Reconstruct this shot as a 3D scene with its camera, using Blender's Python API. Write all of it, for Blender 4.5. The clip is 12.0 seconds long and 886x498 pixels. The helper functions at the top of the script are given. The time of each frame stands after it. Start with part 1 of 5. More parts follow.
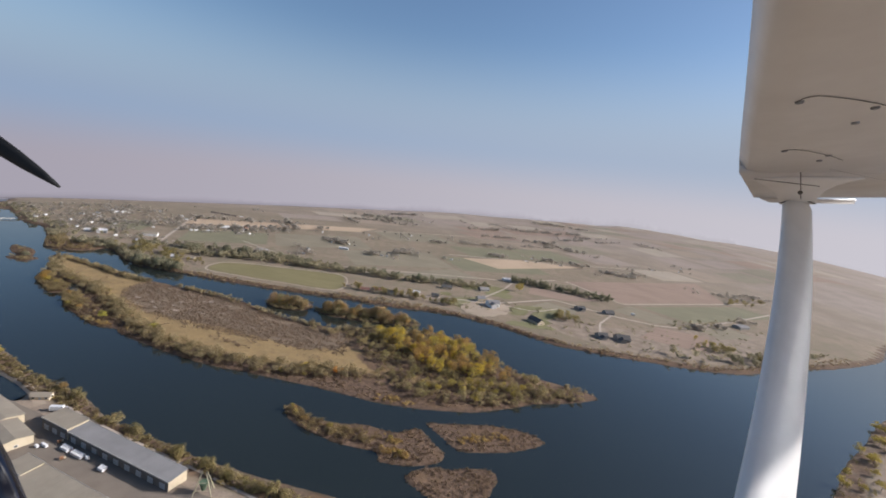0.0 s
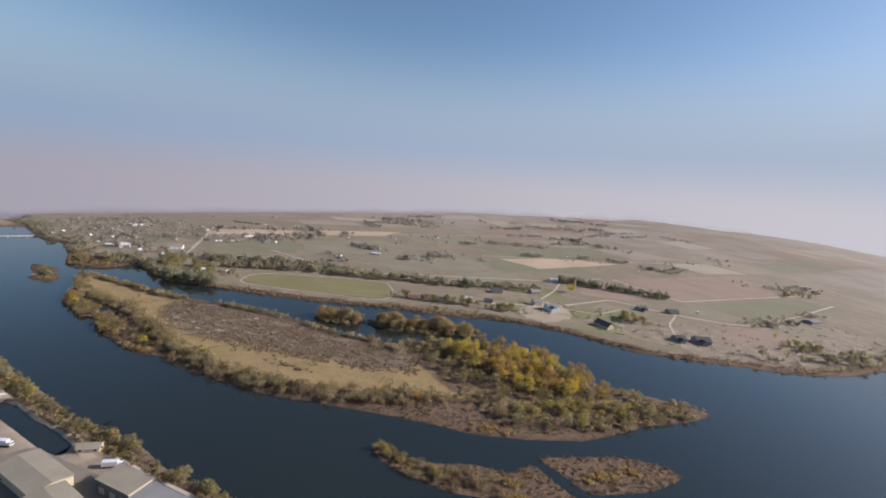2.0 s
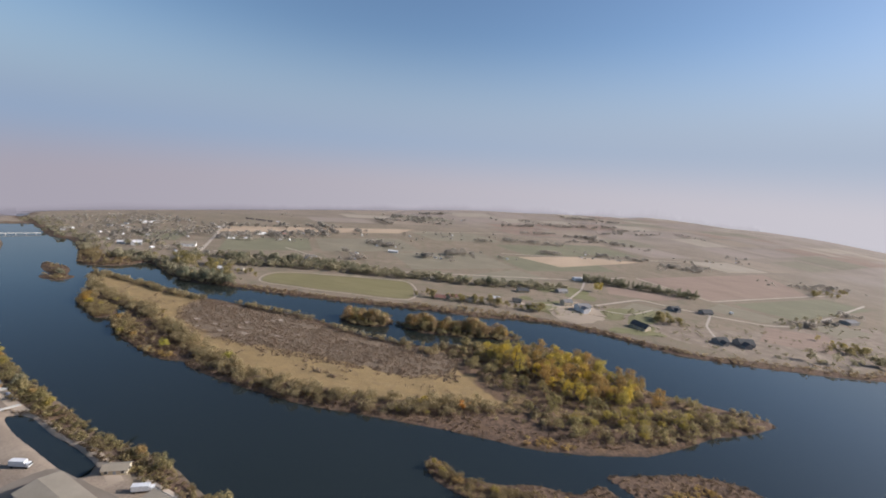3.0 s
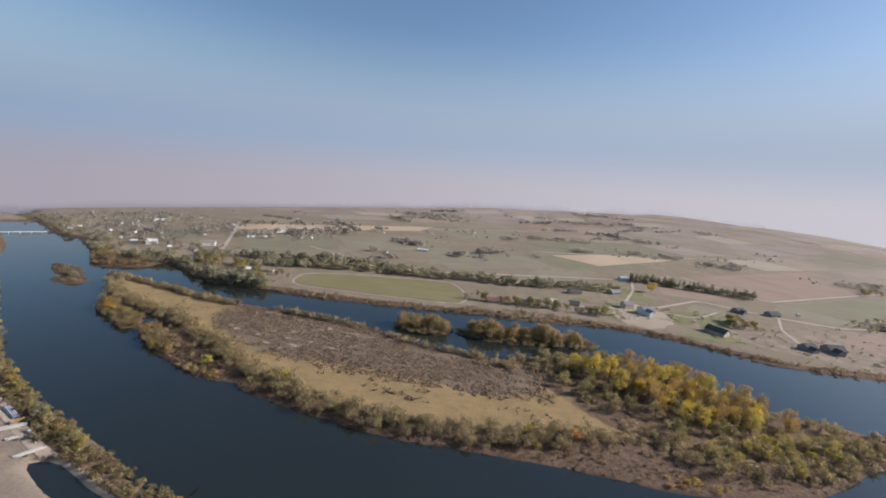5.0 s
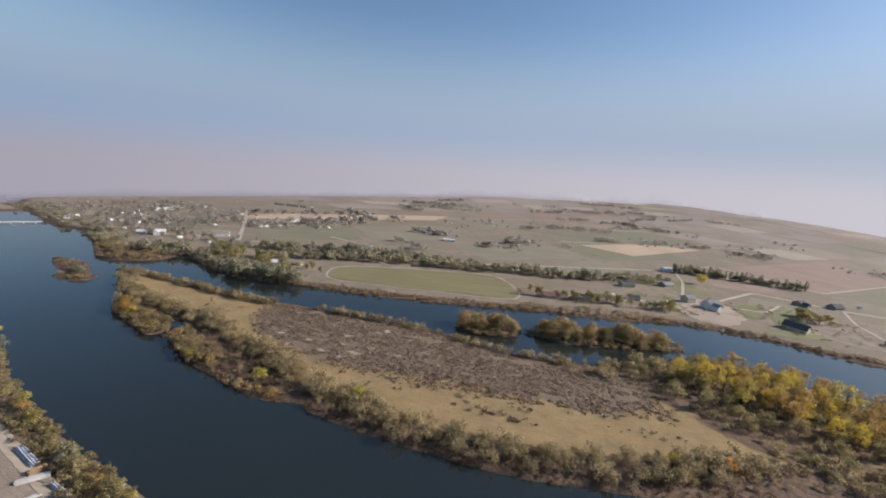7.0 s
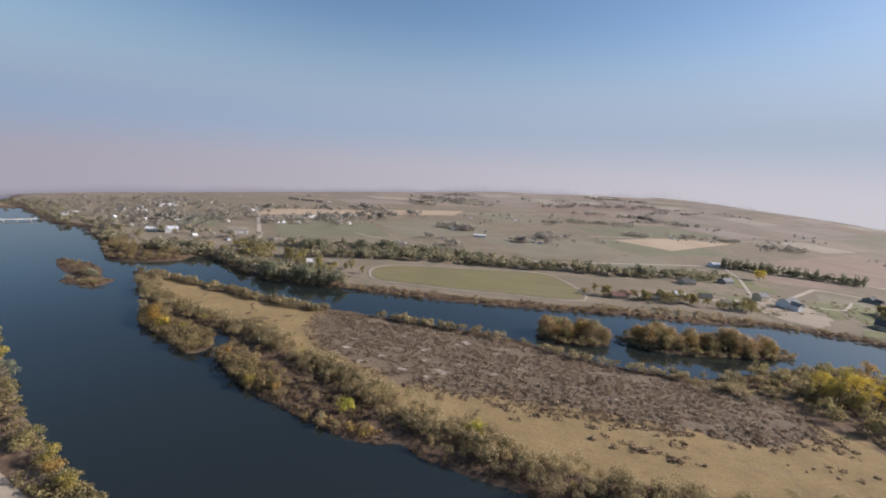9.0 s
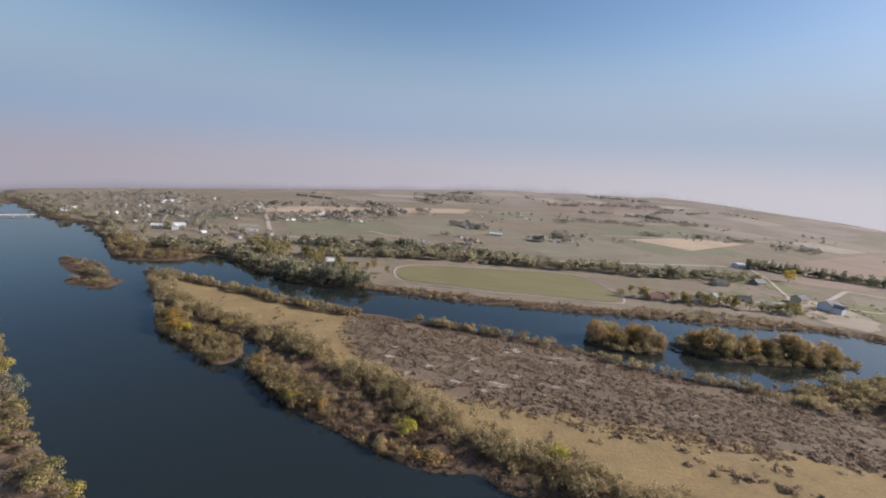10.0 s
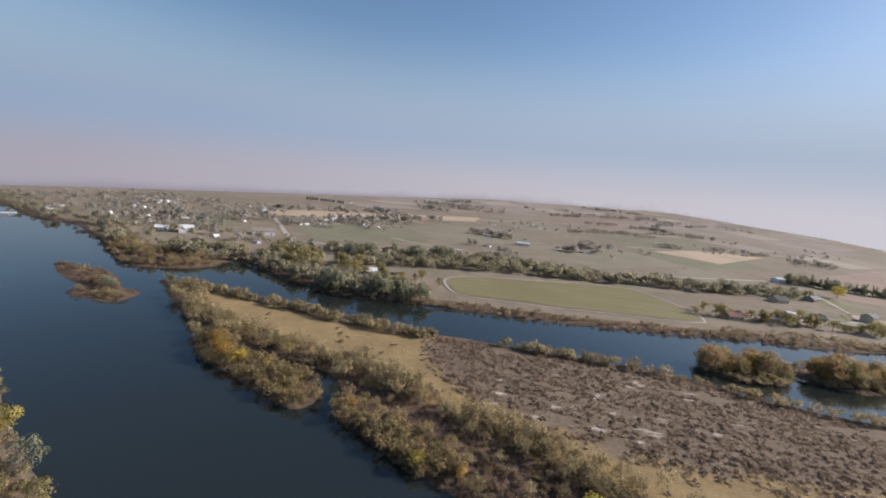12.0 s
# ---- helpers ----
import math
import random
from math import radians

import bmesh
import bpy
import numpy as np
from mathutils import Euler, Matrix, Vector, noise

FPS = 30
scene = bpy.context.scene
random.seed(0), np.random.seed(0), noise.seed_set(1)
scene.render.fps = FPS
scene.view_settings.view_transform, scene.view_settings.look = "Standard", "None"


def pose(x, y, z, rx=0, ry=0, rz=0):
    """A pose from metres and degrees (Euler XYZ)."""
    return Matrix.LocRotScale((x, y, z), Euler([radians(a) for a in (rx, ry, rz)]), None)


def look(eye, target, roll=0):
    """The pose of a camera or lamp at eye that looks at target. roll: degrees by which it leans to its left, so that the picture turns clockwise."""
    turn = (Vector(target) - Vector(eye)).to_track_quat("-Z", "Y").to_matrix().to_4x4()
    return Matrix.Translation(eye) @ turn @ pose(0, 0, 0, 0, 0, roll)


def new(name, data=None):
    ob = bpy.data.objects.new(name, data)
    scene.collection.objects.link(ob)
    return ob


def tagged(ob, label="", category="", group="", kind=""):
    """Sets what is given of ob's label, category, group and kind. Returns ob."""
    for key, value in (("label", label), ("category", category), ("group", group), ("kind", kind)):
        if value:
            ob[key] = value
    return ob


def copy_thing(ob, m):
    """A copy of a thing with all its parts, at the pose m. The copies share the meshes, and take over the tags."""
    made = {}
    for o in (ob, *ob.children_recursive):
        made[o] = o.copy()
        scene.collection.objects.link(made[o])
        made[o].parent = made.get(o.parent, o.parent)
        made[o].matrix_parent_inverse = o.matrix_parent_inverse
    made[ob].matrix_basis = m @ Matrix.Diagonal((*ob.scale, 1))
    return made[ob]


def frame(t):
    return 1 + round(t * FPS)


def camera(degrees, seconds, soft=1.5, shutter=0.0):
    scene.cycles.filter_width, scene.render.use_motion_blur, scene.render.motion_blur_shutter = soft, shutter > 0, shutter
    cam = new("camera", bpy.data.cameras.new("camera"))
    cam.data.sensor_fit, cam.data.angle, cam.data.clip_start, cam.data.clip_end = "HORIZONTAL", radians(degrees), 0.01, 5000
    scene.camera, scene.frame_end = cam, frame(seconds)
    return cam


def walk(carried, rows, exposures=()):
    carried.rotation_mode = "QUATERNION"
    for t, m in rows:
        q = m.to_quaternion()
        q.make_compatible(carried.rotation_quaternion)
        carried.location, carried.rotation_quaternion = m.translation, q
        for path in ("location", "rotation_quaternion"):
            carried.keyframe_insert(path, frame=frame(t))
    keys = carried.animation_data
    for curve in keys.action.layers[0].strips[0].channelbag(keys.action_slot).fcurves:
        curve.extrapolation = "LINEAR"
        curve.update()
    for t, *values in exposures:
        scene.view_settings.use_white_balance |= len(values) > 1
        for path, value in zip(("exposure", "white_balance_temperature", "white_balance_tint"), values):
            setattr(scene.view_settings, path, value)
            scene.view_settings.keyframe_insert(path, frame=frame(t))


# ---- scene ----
cam = camera(91.33, 12.0, soft=1.8)
PATH = [
    (0, (-0.30, 0.17, 172.36), (-5.97, 98.51, 155.16), 9.51),
    (0.5, (-15.83, 10.73, 168.32), (-21.63, 109.09, 151.28), 9.24),
    (1, (-31.36, 21.28, 164.27), (-37.53, 119.69, 147.61), 8.80),
    (1.5, (-46.86, 31.83, 160.23), (-53.38, 130.24, 143.70), 8.03),
    (2, (-62.32, 42.35, 156.20), (-69.21, 140.65, 139.18), 7.10),
    (2.5, (-77.72, 52.86, 152.20), (-84.88, 151.04, 134.63), 6.64),
    (3, (-93.04, 63.32, 148.23), (-100.38, 161.49, 130.67), 7.08),
    (5, (-153.94, 105.01, 132.46), (-160.81, 203.16, 114.59), 6.87),
    (5.5, (-169.00, 115.37, 128.54), (-175.52, 213.48, 110.28), 6.83),
    (6, (-183.88, 125.68, 124.66), (-189.72, 223.73, 105.90), 6.72),
    (6.5, (-198.57, 135.92, 120.80), (-203.76, 233.87, 101.34), 6.74),
    (7, (-213.07, 146.11, 116.96), (-217.67, 244.02, 97.17), 6.83),
    (9, (-270.30, 186.64, 101.69), (-272.87, 284.51, 81.32), 6.54),
    (9.5, (-284.45, 196.69, 97.87), (-286.47, 294.55, 77.39), 6.46),
    (10, (-298.45, 206.66, 94.06), (-299.83, 304.53, 73.60), 6.88),
    (10.5, (-312.33, 216.54, 90.24), (-313.01, 314.53, 70.30), 7.27),
    (11, (-326.11, 226.36, 86.41), (-325.56, 324.48, 67.12), 7.60),
    (11.5, (-339.85, 236.13, 82.58), (-338.18, 334.35, 63.87), 7.85),
    (12, (-353.56, 245.90, 78.75), (-350.97, 344.26, 60.95), 8.18),
]
walk(cam, [(t, look(eye, target, roll)) for t, eye, target, roll in PATH], exposures=[(0.0, 0.42, 5900, 12), (12.0, 0.42, 5900, 12)])

# ---- light ----
SUN_AZ, SUN_EL = math.atan2(0.973, 0.23), radians(27)   # azimuth from +y towards +x
world = bpy.data.worlds.new("sky")
scene.world = world
world.use_nodes = True
wn, wl = world.node_tree.nodes, world.node_tree.links
wn.clear()
sky = wn.new("ShaderNodeTexSky")
sky.sky_type, sky.sun_disc = "NISHITA", False
sky.sun_elevation, sky.sun_rotation = SUN_EL, SUN_AZ
sky.altitude, sky.air_density, sky.dust_density, sky.ozone_density = 200, 1.15, 1.0, 2.5
back = wn.new("ShaderNodeBackground")
back.inputs["Strength"].default_value = 0.079
wcoord, wsplit, wmix = (wn.new(n) for n in ("ShaderNodeTexCoord", "ShaderNodeSeparateXYZ", "ShaderNodeMixRGB"))
wl.new(wcoord.outputs["Generated"], wsplit.inputs[0])
tilt, level = wn.new("ShaderNodeMath"), wn.new("ShaderNodeMath")
tilt.operation, level.operation = "MULTIPLY", "ADD"
tilt.inputs[1].default_value = -0.06
wl.new(wsplit.outputs["X"], tilt.inputs[0])
wl.new(tilt.outputs[0], level.inputs[0])
wl.new(wsplit.outputs["Z"], level.inputs[1])


def sky_step(source, lo, hi, smooth=True):
    node = wn.new("ShaderNodeMapRange")
    node.interpolation_type = "SMOOTHSTEP" if smooth else "LINEAR"
    node.inputs["From Min"].default_value, node.inputs["From Max"].default_value = lo, hi
    wl.new(source, node.inputs["Value"])
    return node.outputs["Result"]


def sky_mix(fac, a, b):
    node = wn.new("ShaderNodeMixRGB")
    wl.new(fac, node.inputs["Fac"])
    for socket, colour in zip((node.inputs["Color1"], node.inputs["Color2"]), (a, b)):
        if isinstance(colour, tuple):
            socket.default_value = (*colour, 1)
        else:
            wl.new(colour, socket)
    return node.outputs["Color"]


sunward = sky_step(wsplit.outputs["X"], -0.75, 0.9, False)
haze = sky_mix(sunward, (3.85, 3.42, 3.62), (6.2, 5.7, 5.6))
pale = sky_mix(sunward, (2.93, 3.6, 4.55), (4.35, 4.75, 5.3))
low_sky = sky_mix(sky_step(level.outputs[0], -0.04, 0.075), haze, pale)
wl.new(sky_step(level.outputs[0], 0.06, 0.30), wmix.inputs["Fac"])
wl.new(low_sky, wmix.inputs["Color1"])
wl.new(sky.outputs["Color"], wmix.inputs["Color2"])
SUN_WAY = (math.sin(SUN_AZ) * math.cos(SUN_EL), math.cos(SUN_AZ) * math.cos(SUN_EL), math.sin(SUN_EL))
facing, aureole = wn.new("ShaderNodeVectorMath"), wn.new("ShaderNodeMixRGB")
facing.operation, facing.inputs[1].default_value = "DOT_PRODUCT", SUN_WAY
wl.new(wcoord.outputs["Generated"], facing.inputs[0])
aureole.blend_type, aureole.inputs["Fac"].default_value = "ADD", 1.0
wl.new(wmix.outputs["Color"], aureole.inputs["Color1"])
wl.new(sky_mix(sky_step(facing.outputs["Value"], 0.935, 1.0), (0.0, 0.0, 0.0), (62.0, 56.0, 48.0)), aureole.inputs["Color2"])
wl.new(aureole.outputs["Color"], back.inputs["Color"])
wout = wn.new("ShaderNodeOutputWorld")
wl.new(back.outputs[0], wout.inputs["Surface"])

sun = new("sun", bpy.data.lights.new("sun", "SUN"))
sun.data.energy, sun.data.angle, sun.data.color = 4.3, radians(1.0), (1.0, 0.91, 0.815)
sun.matrix_world = look(Vector(SUN_WAY) * 500, (0, 0, 0))


# ---- materials ----
class Nodes:
    """A material's node tree, with short calls for the nodes used here."""

    def __init__(self, name):
        self.mat = bpy.data.materials.new(name)
        self.mat.use_nodes = True
        self.n, self.l = self.mat.node_tree.nodes, self.mat.node_tree.links
        self.bsdf = self.n["Principled BSDF"]
        self.at = self.n.new("ShaderNodeTexCoord").outputs["Object"]

    def put(self, socket, value):
        if hasattr(value, "is_output"):
            self.l.new(value, socket)
        elif isinstance(value, (tuple, list)) and len(value) == 3 and socket.type == "RGBA":
            socket.default_value = (*value, 1)
        else:
            socket.default_value = value

    def noise(self, scale, detail=3.0, rough=0.55, stretch=None):
        node = self.n.new("ShaderNodeTexNoise")
        node.inputs["Scale"].default_value, node.inputs["Detail"].default_value, node.inputs["Roughness"].default_value = scale, detail, rough
        src = self.at
        if stretch:
            m = self.n.new("ShaderNodeMapping")
            m.inputs["Scale"].default_value, m.inputs["Rotation"].default_value = stretch[0], (0, 0, stretch[1])
            self.l.new(src, m.inputs[0])
            src = m.outputs[0]
        self.l.new(src, node.inputs["Vector"])
        return node.outputs["Fac"]

    def step(self, value, lo, hi):
        node = self.n.new("ShaderNodeMapRange")
        node.interpolation_type = "SMOOTHSTEP"
        self.put(node.inputs["Value"], value)
        node.inputs["From Min"].default_value, node.inputs["From Max"].default_value = lo, hi
        return node.outputs["Result"]

    def mix(self, fac, a, b, blend="MIX"):
        node = self.n.new("ShaderNodeMixRGB")
        node.blend_type = blend
        self.put(node.inputs["Fac"], fac)
        self.put(node.inputs["Color1"], a)
        self.put(node.inputs["Color2"], b)
        return node.outputs["Color"]

    def math(self, op, a, b=0.0):
        node = self.n.new("ShaderNodeMath")
        node.operation = op
        self.put(node.inputs[0], a)
        self.put(node.inputs[1], b)
        return node.outputs[0]

    def attribute(self, name):
        node = self.n.new("ShaderNodeAttribute")
        node.attribute_name = name
        return node.outputs["Fac"]

    def bump(self, height, strength, distance):
        node = self.n.new("ShaderNodeBump")
        node.inputs["Strength"].default_value, node.inputs["Distance"].default_value = strength, distance
        self.l.new(height, node.inputs["Height"])
        self.l.new(node.outputs[0], self.bsdf.inputs["Normal"])

    def done(self, colour, rough=0.9, metal=0.0, spec=0.2):
        self.put(self.bsdf.inputs["Base Color"], colour)
        self.put(self.bsdf.inputs["Roughness"], rough)
        self.bsdf.inputs["Metallic"].default_value = metal
        self.bsdf.inputs["Specular IOR Level"].default_value = spec
        return self.mat


def mottled(name, a, b, scale=0.4, rough=0.9, metal=0.0, spec=0.2, fine=4.0, bump=0.0):
    """Two colours mixed by coarse and fine noise."""
    k = Nodes(name)
    big, small = k.noise(scale), k.noise(fine, 4.0)
    c = k.mix(k.step(k.math("ADD", k.math("MULTIPLY", big, 0.6), k.math("MULTIPLY", small, 0.4)), 0.35, 0.65), a, b)
    if bump:
        k.bump(small, 0.6, bump)
    return k.done(c, rough, metal, spec)


def leafy(name, a, b, c, tint=False, thin=0.5):
    """Leaves: a colour per leaf, another shift per plant, with light that shines through."""
    k = Nodes(name)
    geo = k.n.new("ShaderNodeNewGeometry").outputs["Random Per Island"]
    plant = k.attribute("tint") if tint else k.n.new("ShaderNodeObjectInfo").outputs["Random"]
    col = k.mix(k.step(plant, 0.1, 0.9), a, b)
    col = k.mix(k.math("MULTIPLY", k.step(geo, 0.3, 1.0), 0.30), col, c)
    k.done(col, 0.75, 0.0, 0.15)
    trans, mixer = k.n.new("ShaderNodeBsdfTranslucent"), k.n.new("ShaderNodeMixShader")
    k.l.new(col, trans.inputs["Color"])
    mixer.inputs[0].default_value = thin
    k.l.new(k.bsdf.outputs[0], mixer.inputs[1])
    k.l.new(trans.outputs[0], mixer.inputs[2])
    k.l.new(mixer.outputs[0], k.n["Material Output"].inputs["Surface"])
    return k.mat


def ground_material():
    k = Nodes("ground_soil_and_grass")
    big, mid, small = k.noise(0.012, 4.0), k.noise(0.07, 4.0), k.noise(0.9, 4.0, 0.65)
    streak = k.noise(0.05, 4.0, 0.6, stretch=((1.0, 5.0, 1.0), 0.25))
    farm = k.mix(k.step(big, 0.35, 0.65), (0.245, 0.192, 0.134), (0.292, 0.226, 0.160))
    farm = k.mix(k.step(mid, 0.45, 0.7), farm, (0.218, 0.186, 0.120))
    # Dry upland soil, also paled with distance to stand in for haze.
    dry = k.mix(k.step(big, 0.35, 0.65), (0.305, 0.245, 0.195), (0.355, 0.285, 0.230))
    farm = k.mix(k.attribute("upland_haze"), farm, dry)
    gold = k.mix(k.step(mid, 0.3, 0.7), (0.340, 0.234, 0.108), (0.272, 0.190, 0.090))
    gold = k.mix(k.math("MULTIPLY", k.step(streak, 0.5, 0.75), 0.4), gold, (0.38, 0.285, 0.16))
    gold = k.mix(k.math("MULTIPLY", k.step(k.noise(0.13, 5.0, 0.7), 0.5, 0.7), 0.55), gold, (0.215, 0.145, 0.082))
    scrub = k.mix(k.step(mid, 0.35, 0.65), (0.185, 0.135, 0.093), (0.228, 0.168, 0.117))
    scrub = k.mix(k.math("MULTIPLY", k.step(k.noise(0.55, 4.0, 0.7), 0.45, 0.65), 0.5), scrub, (0.105, 0.078, 0.052))
    scrub = k.mix(k.math("MULTIPLY", k.step(k.noise(0.8, 5.0, 0.75), 0.5, 0.66), 0.55), scrub, (0.285, 0.205, 0.115))
    scrub = k.mix(k.step(k.math("ADD", k.attribute("bare"), k.math("MULTIPLY", k.math("SUBTRACT", k.noise(0.5, 4.0, 0.65, stretch=((0.3, 2.4, 1.0), 0.2)), 0.5), 2.6)), 0.55, 0.72), scrub, (0.47, 0.40, 0.325))
    clump = k.noise(0.45, 5.0, 0.7)
    marsh = k.mix(k.step(clump, 0.38, 0.62), (0.090, 0.060, 0.042), (0.195, 0.126, 0.084))
    marsh = k.mix(k.math("MULTIPLY", k.step(mid, 0.5, 0.75), 0.6), marsh, (0.205, 0.128, 0.066))
    yard = k.mix(k.step(mid, 0.35, 0.7), (0.255, 0.20, 0.15), (0.34, 0.268, 0.20))
    lawn = k.mix(k.step(mid, 0.35, 0.7), (0.172, 0.164, 0.074), (0.22, 0.200, 0.095))
    c = farm
    for name, other in (("gold", gold), ("scrub", scrub), ("yard", yard), ("lawn", lawn), ("marsh", marsh)):
        edge = k.step(k.math("ADD", k.attribute(name), k.math("MULTIPLY", k.math("SUBTRACT", mid, 0.5), 0.9)), 0.35, 0.65)
        c = k.mix(edge, c, other)
    c = k.mix(k.math("MULTIPLY", k.step(small, 0.3, 0.8), 0.35), c, (0.09, 0.07, 0.045))
    c = k.mix(k.attribute("wet"), c, (0.05, 0.042, 0.03))
    k.bump(small, 0.7, 0.5)
    return k.done(c, 0.95, 0.0, 0.1)


def water_material():
    k = Nodes("river_water")
    calm = k.step(k.noise(0.012, 3.0, 0.5, stretch=((1.0, 2.6, 1.0), 0.5)), 0.4, 0.62)
    ripple = k.noise(0.55, 3.0, 0.6, stretch=((1.0, 1.6, 1.0), 0.6))
    k.bump(ripple, 0.008, 0.5)
    depth = k.mix(k.noise(0.01, 2.0), (0.014, 0.018, 0.016), (0.020, 0.025, 0.022))
    k.done(depth, k.math("ADD", 0.02, k.math("MULTIPLY", calm, 0.06)), 0.0, 0.5)
    k.bsdf.inputs["IOR"].default_value = 1.5
    return k.mat


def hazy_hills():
    """Far hills with painted haze: glowing, solid at the foot, thinning into the sky at the crest."""
    k = Nodes("far_hills_painted_haze")
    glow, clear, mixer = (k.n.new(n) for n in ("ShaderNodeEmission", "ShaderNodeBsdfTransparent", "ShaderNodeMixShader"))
    # The glow holds the haze tone, brighter towards the sun.
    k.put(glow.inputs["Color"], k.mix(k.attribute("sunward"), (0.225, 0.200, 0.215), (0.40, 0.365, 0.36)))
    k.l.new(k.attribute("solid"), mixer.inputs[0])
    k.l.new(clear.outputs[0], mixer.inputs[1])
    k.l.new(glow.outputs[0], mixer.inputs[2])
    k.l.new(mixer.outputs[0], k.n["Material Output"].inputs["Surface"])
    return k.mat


M_GROUND, M_WATER = ground_material(), water_material()
M_WILLOW = leafy("grey_olive_willow_leaves", (0.268, 0.208, 0.106), (0.440, 0.350, 0.188), (0.505, 0.410, 0.235), tint=True)
M_BRUSH = leafy("rust_brown_brush", (0.155, 0.105, 0.066), (0.240, 0.170, 0.098), (0.315, 0.235, 0.135), tint=True)
M_SCRUB = leafy("grey_brown_sage", (0.255, 0.184, 0.124), (0.330, 0.240, 0.162), (0.390, 0.295, 0.203), tint=True)
# Woodland leaves lightened to stand in for haze over the far bank.
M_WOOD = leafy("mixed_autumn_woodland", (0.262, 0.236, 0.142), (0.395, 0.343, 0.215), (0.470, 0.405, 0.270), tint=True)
# Far crowns: haze painted in as paler leaves that pass more light.
M_HAZED = leafy("far_crowns_hazed_pale", (0.340, 0.305, 0.250), (0.455, 0.400, 0.330), (0.505, 0.450, 0.380), tint=True, thin=0.55)
M_YELLOW = leafy("yellow_cottonwood_leaves", (0.610, 0.450, 0.070), (0.420, 0.340, 0.090), (0.670, 0.515, 0.140))
M_OCHRE = leafy("ochre_cottonwood_leaves", (0.460, 0.290, 0.090), (0.360, 0.250, 0.100), (0.520, 0.350, 0.130))
M_LIME = leafy("yellow_green_leaves", (0.360, 0.285, 0.075), (0.440, 0.345, 0.090), (0.490, 0.400, 0.135))
M_GREEN = leafy("dark_green_leaves", (0.250, 0.248, 0.155), (0.335, 0.305, 0.195), (0.380, 0.340, 0.225))
M_RUSSET = leafy("russet_brown_leaves", (0.440, 0.295, 0.150), (0.340, 0.272, 0.140), (0.490, 0.360, 0.195))
M_OLIVE = leafy("olive_leaves", (0.270, 0.225, 0.090), (0.370, 0.300, 0.140), (0.440, 0.360, 0.180))
M_ORANGE = leafy("orange_leaves", (0.698, 0.295, 0.046), (0.589, 0.264, 0.046), (0.720, 0.403, 0.078))
M_BARK = mottled("grey_brown_bark", (0.11, 0.085, 0.065), (0.19, 0.155, 0.12), 1.0, bump=0.05)
M_ROOF_TAN = mottled("tan_metal_roof", (0.245, 0.207, 0.155), (0.30, 0.255, 0.192), 0.12, 0.6)
M_ROOF_GREY = mottled("grey_membrane_roof", (0.205, 0.194, 0.184), (0.25, 0.237, 0.225), 0.1, 0.85, spec=0.08)
M_ROOF_DARK = mottled("dark_shingle_roof", (0.07, 0.068, 0.066), (0.115, 0.108, 0.10), 0.6)
M_ROOF_RED = mottled("red_brown_tile_roof", (0.18, 0.092, 0.07), (0.24, 0.13, 0.10), 0.6)
M_ROOF_PALE = mottled("pale_metal_roof", (0.56, 0.54, 0.52), (0.66, 0.64, 0.62), 0.3, 0.5)
M_WALL_CREAM = mottled("cream_painted_wall", (0.46, 0.385, 0.265), (0.53, 0.45, 0.32), 0.3, 0.7)
M_WALL_WHITE = mottled("white_painted_wall", (0.64, 0.62, 0.59), (0.74, 0.72, 0.69), 0.3, 0.6)
M_WALL_GREY = mottled("weathered_grey_wall", (0.22, 0.20, 0.18), (0.30, 0.28, 0.25), 0.3, 0.8)
# Dark tone for the painted shade on the warehouses' yard side.
M_YARD_SHADE = mottled("yard_wall_shade", (0.10, 0.09, 0.08), (0.15, 0.135, 0.12), 0.3, 0.8)
M_DOOR = mottled("grey_rollup_door", (0.30, 0.31, 0.32), (0.38, 0.39, 0.40), 0.5, 0.5)
M_PANE = mottled("dark_window_glass", (0.02, 0.025, 0.03), (0.03, 0.035, 0.04), 1.0, 0.1, spec=0.5)
M_ASPHALT = mottled("worn_asphalt", (0.165, 0.135, 0.105), (0.215, 0.178, 0.14), 0.06)
M_GRAVEL = mottled("pale_gravel_track", (0.38, 0.31, 0.24), (0.45, 0.375, 0.295), 0.1)
M_CONCRETE = mottled("pale_concrete", (0.42, 0.39, 0.34), (0.52, 0.49, 0.44), 0.2)
M_PLASTIC = mottled("white_plastic_wrap", (0.55, 0.54, 0.53), (0.68, 0.67, 0.66), 1.0, 0.5)
M_ALU = mottled("white_aircraft_paint", (0.70, 0.675, 0.63), (0.78, 0.755, 0.71), 1.6, 0.42, spec=0.4, fine=9.0)
M_GRIME = mottled("dark_seam_sealant", (0.09, 0.082, 0.07), (0.15, 0.135, 0.115), 8.0, 0.6)
M_SCREW = mottled("dull_steel_screw", (0.20, 0.20, 0.20), (0.30, 0.30, 0.30), 20.0, 0.4, metal=0.8)
M_NAVY = mottled("navy_blue_aircraft_paint", (0.008, 0.011, 0.03), (0.012, 0.016, 0.04), 2.0, 0.2, spec=0.5)
M_BLACK = mottled("matt_black_paint", (0.012, 0.012, 0.012), (0.02, 0.02, 0.02), 4.0, 0.6)
M_STEEL_GREEN = mottled("faded_green_steel", (0.085, 0.125, 0.075), (0.12, 0.16, 0.10), 1.0, 0.6)
M_STEEL_YELLOW = mottled("faded_yellow_steel", (0.36, 0.32, 0.20), (0.44, 0.40, 0.27), 1.0, 0.6)
M_ORANGE_PAINT = mottled("faded_orange_paint", (0.27, 0.14, 0.075), (0.33, 0.18, 0.10), 1.0, 0.5)
M_BANNER = mottled("dark_banner_cloth", (0.15, 0.125, 0.12), (0.20, 0.17, 0.165), 0.4)


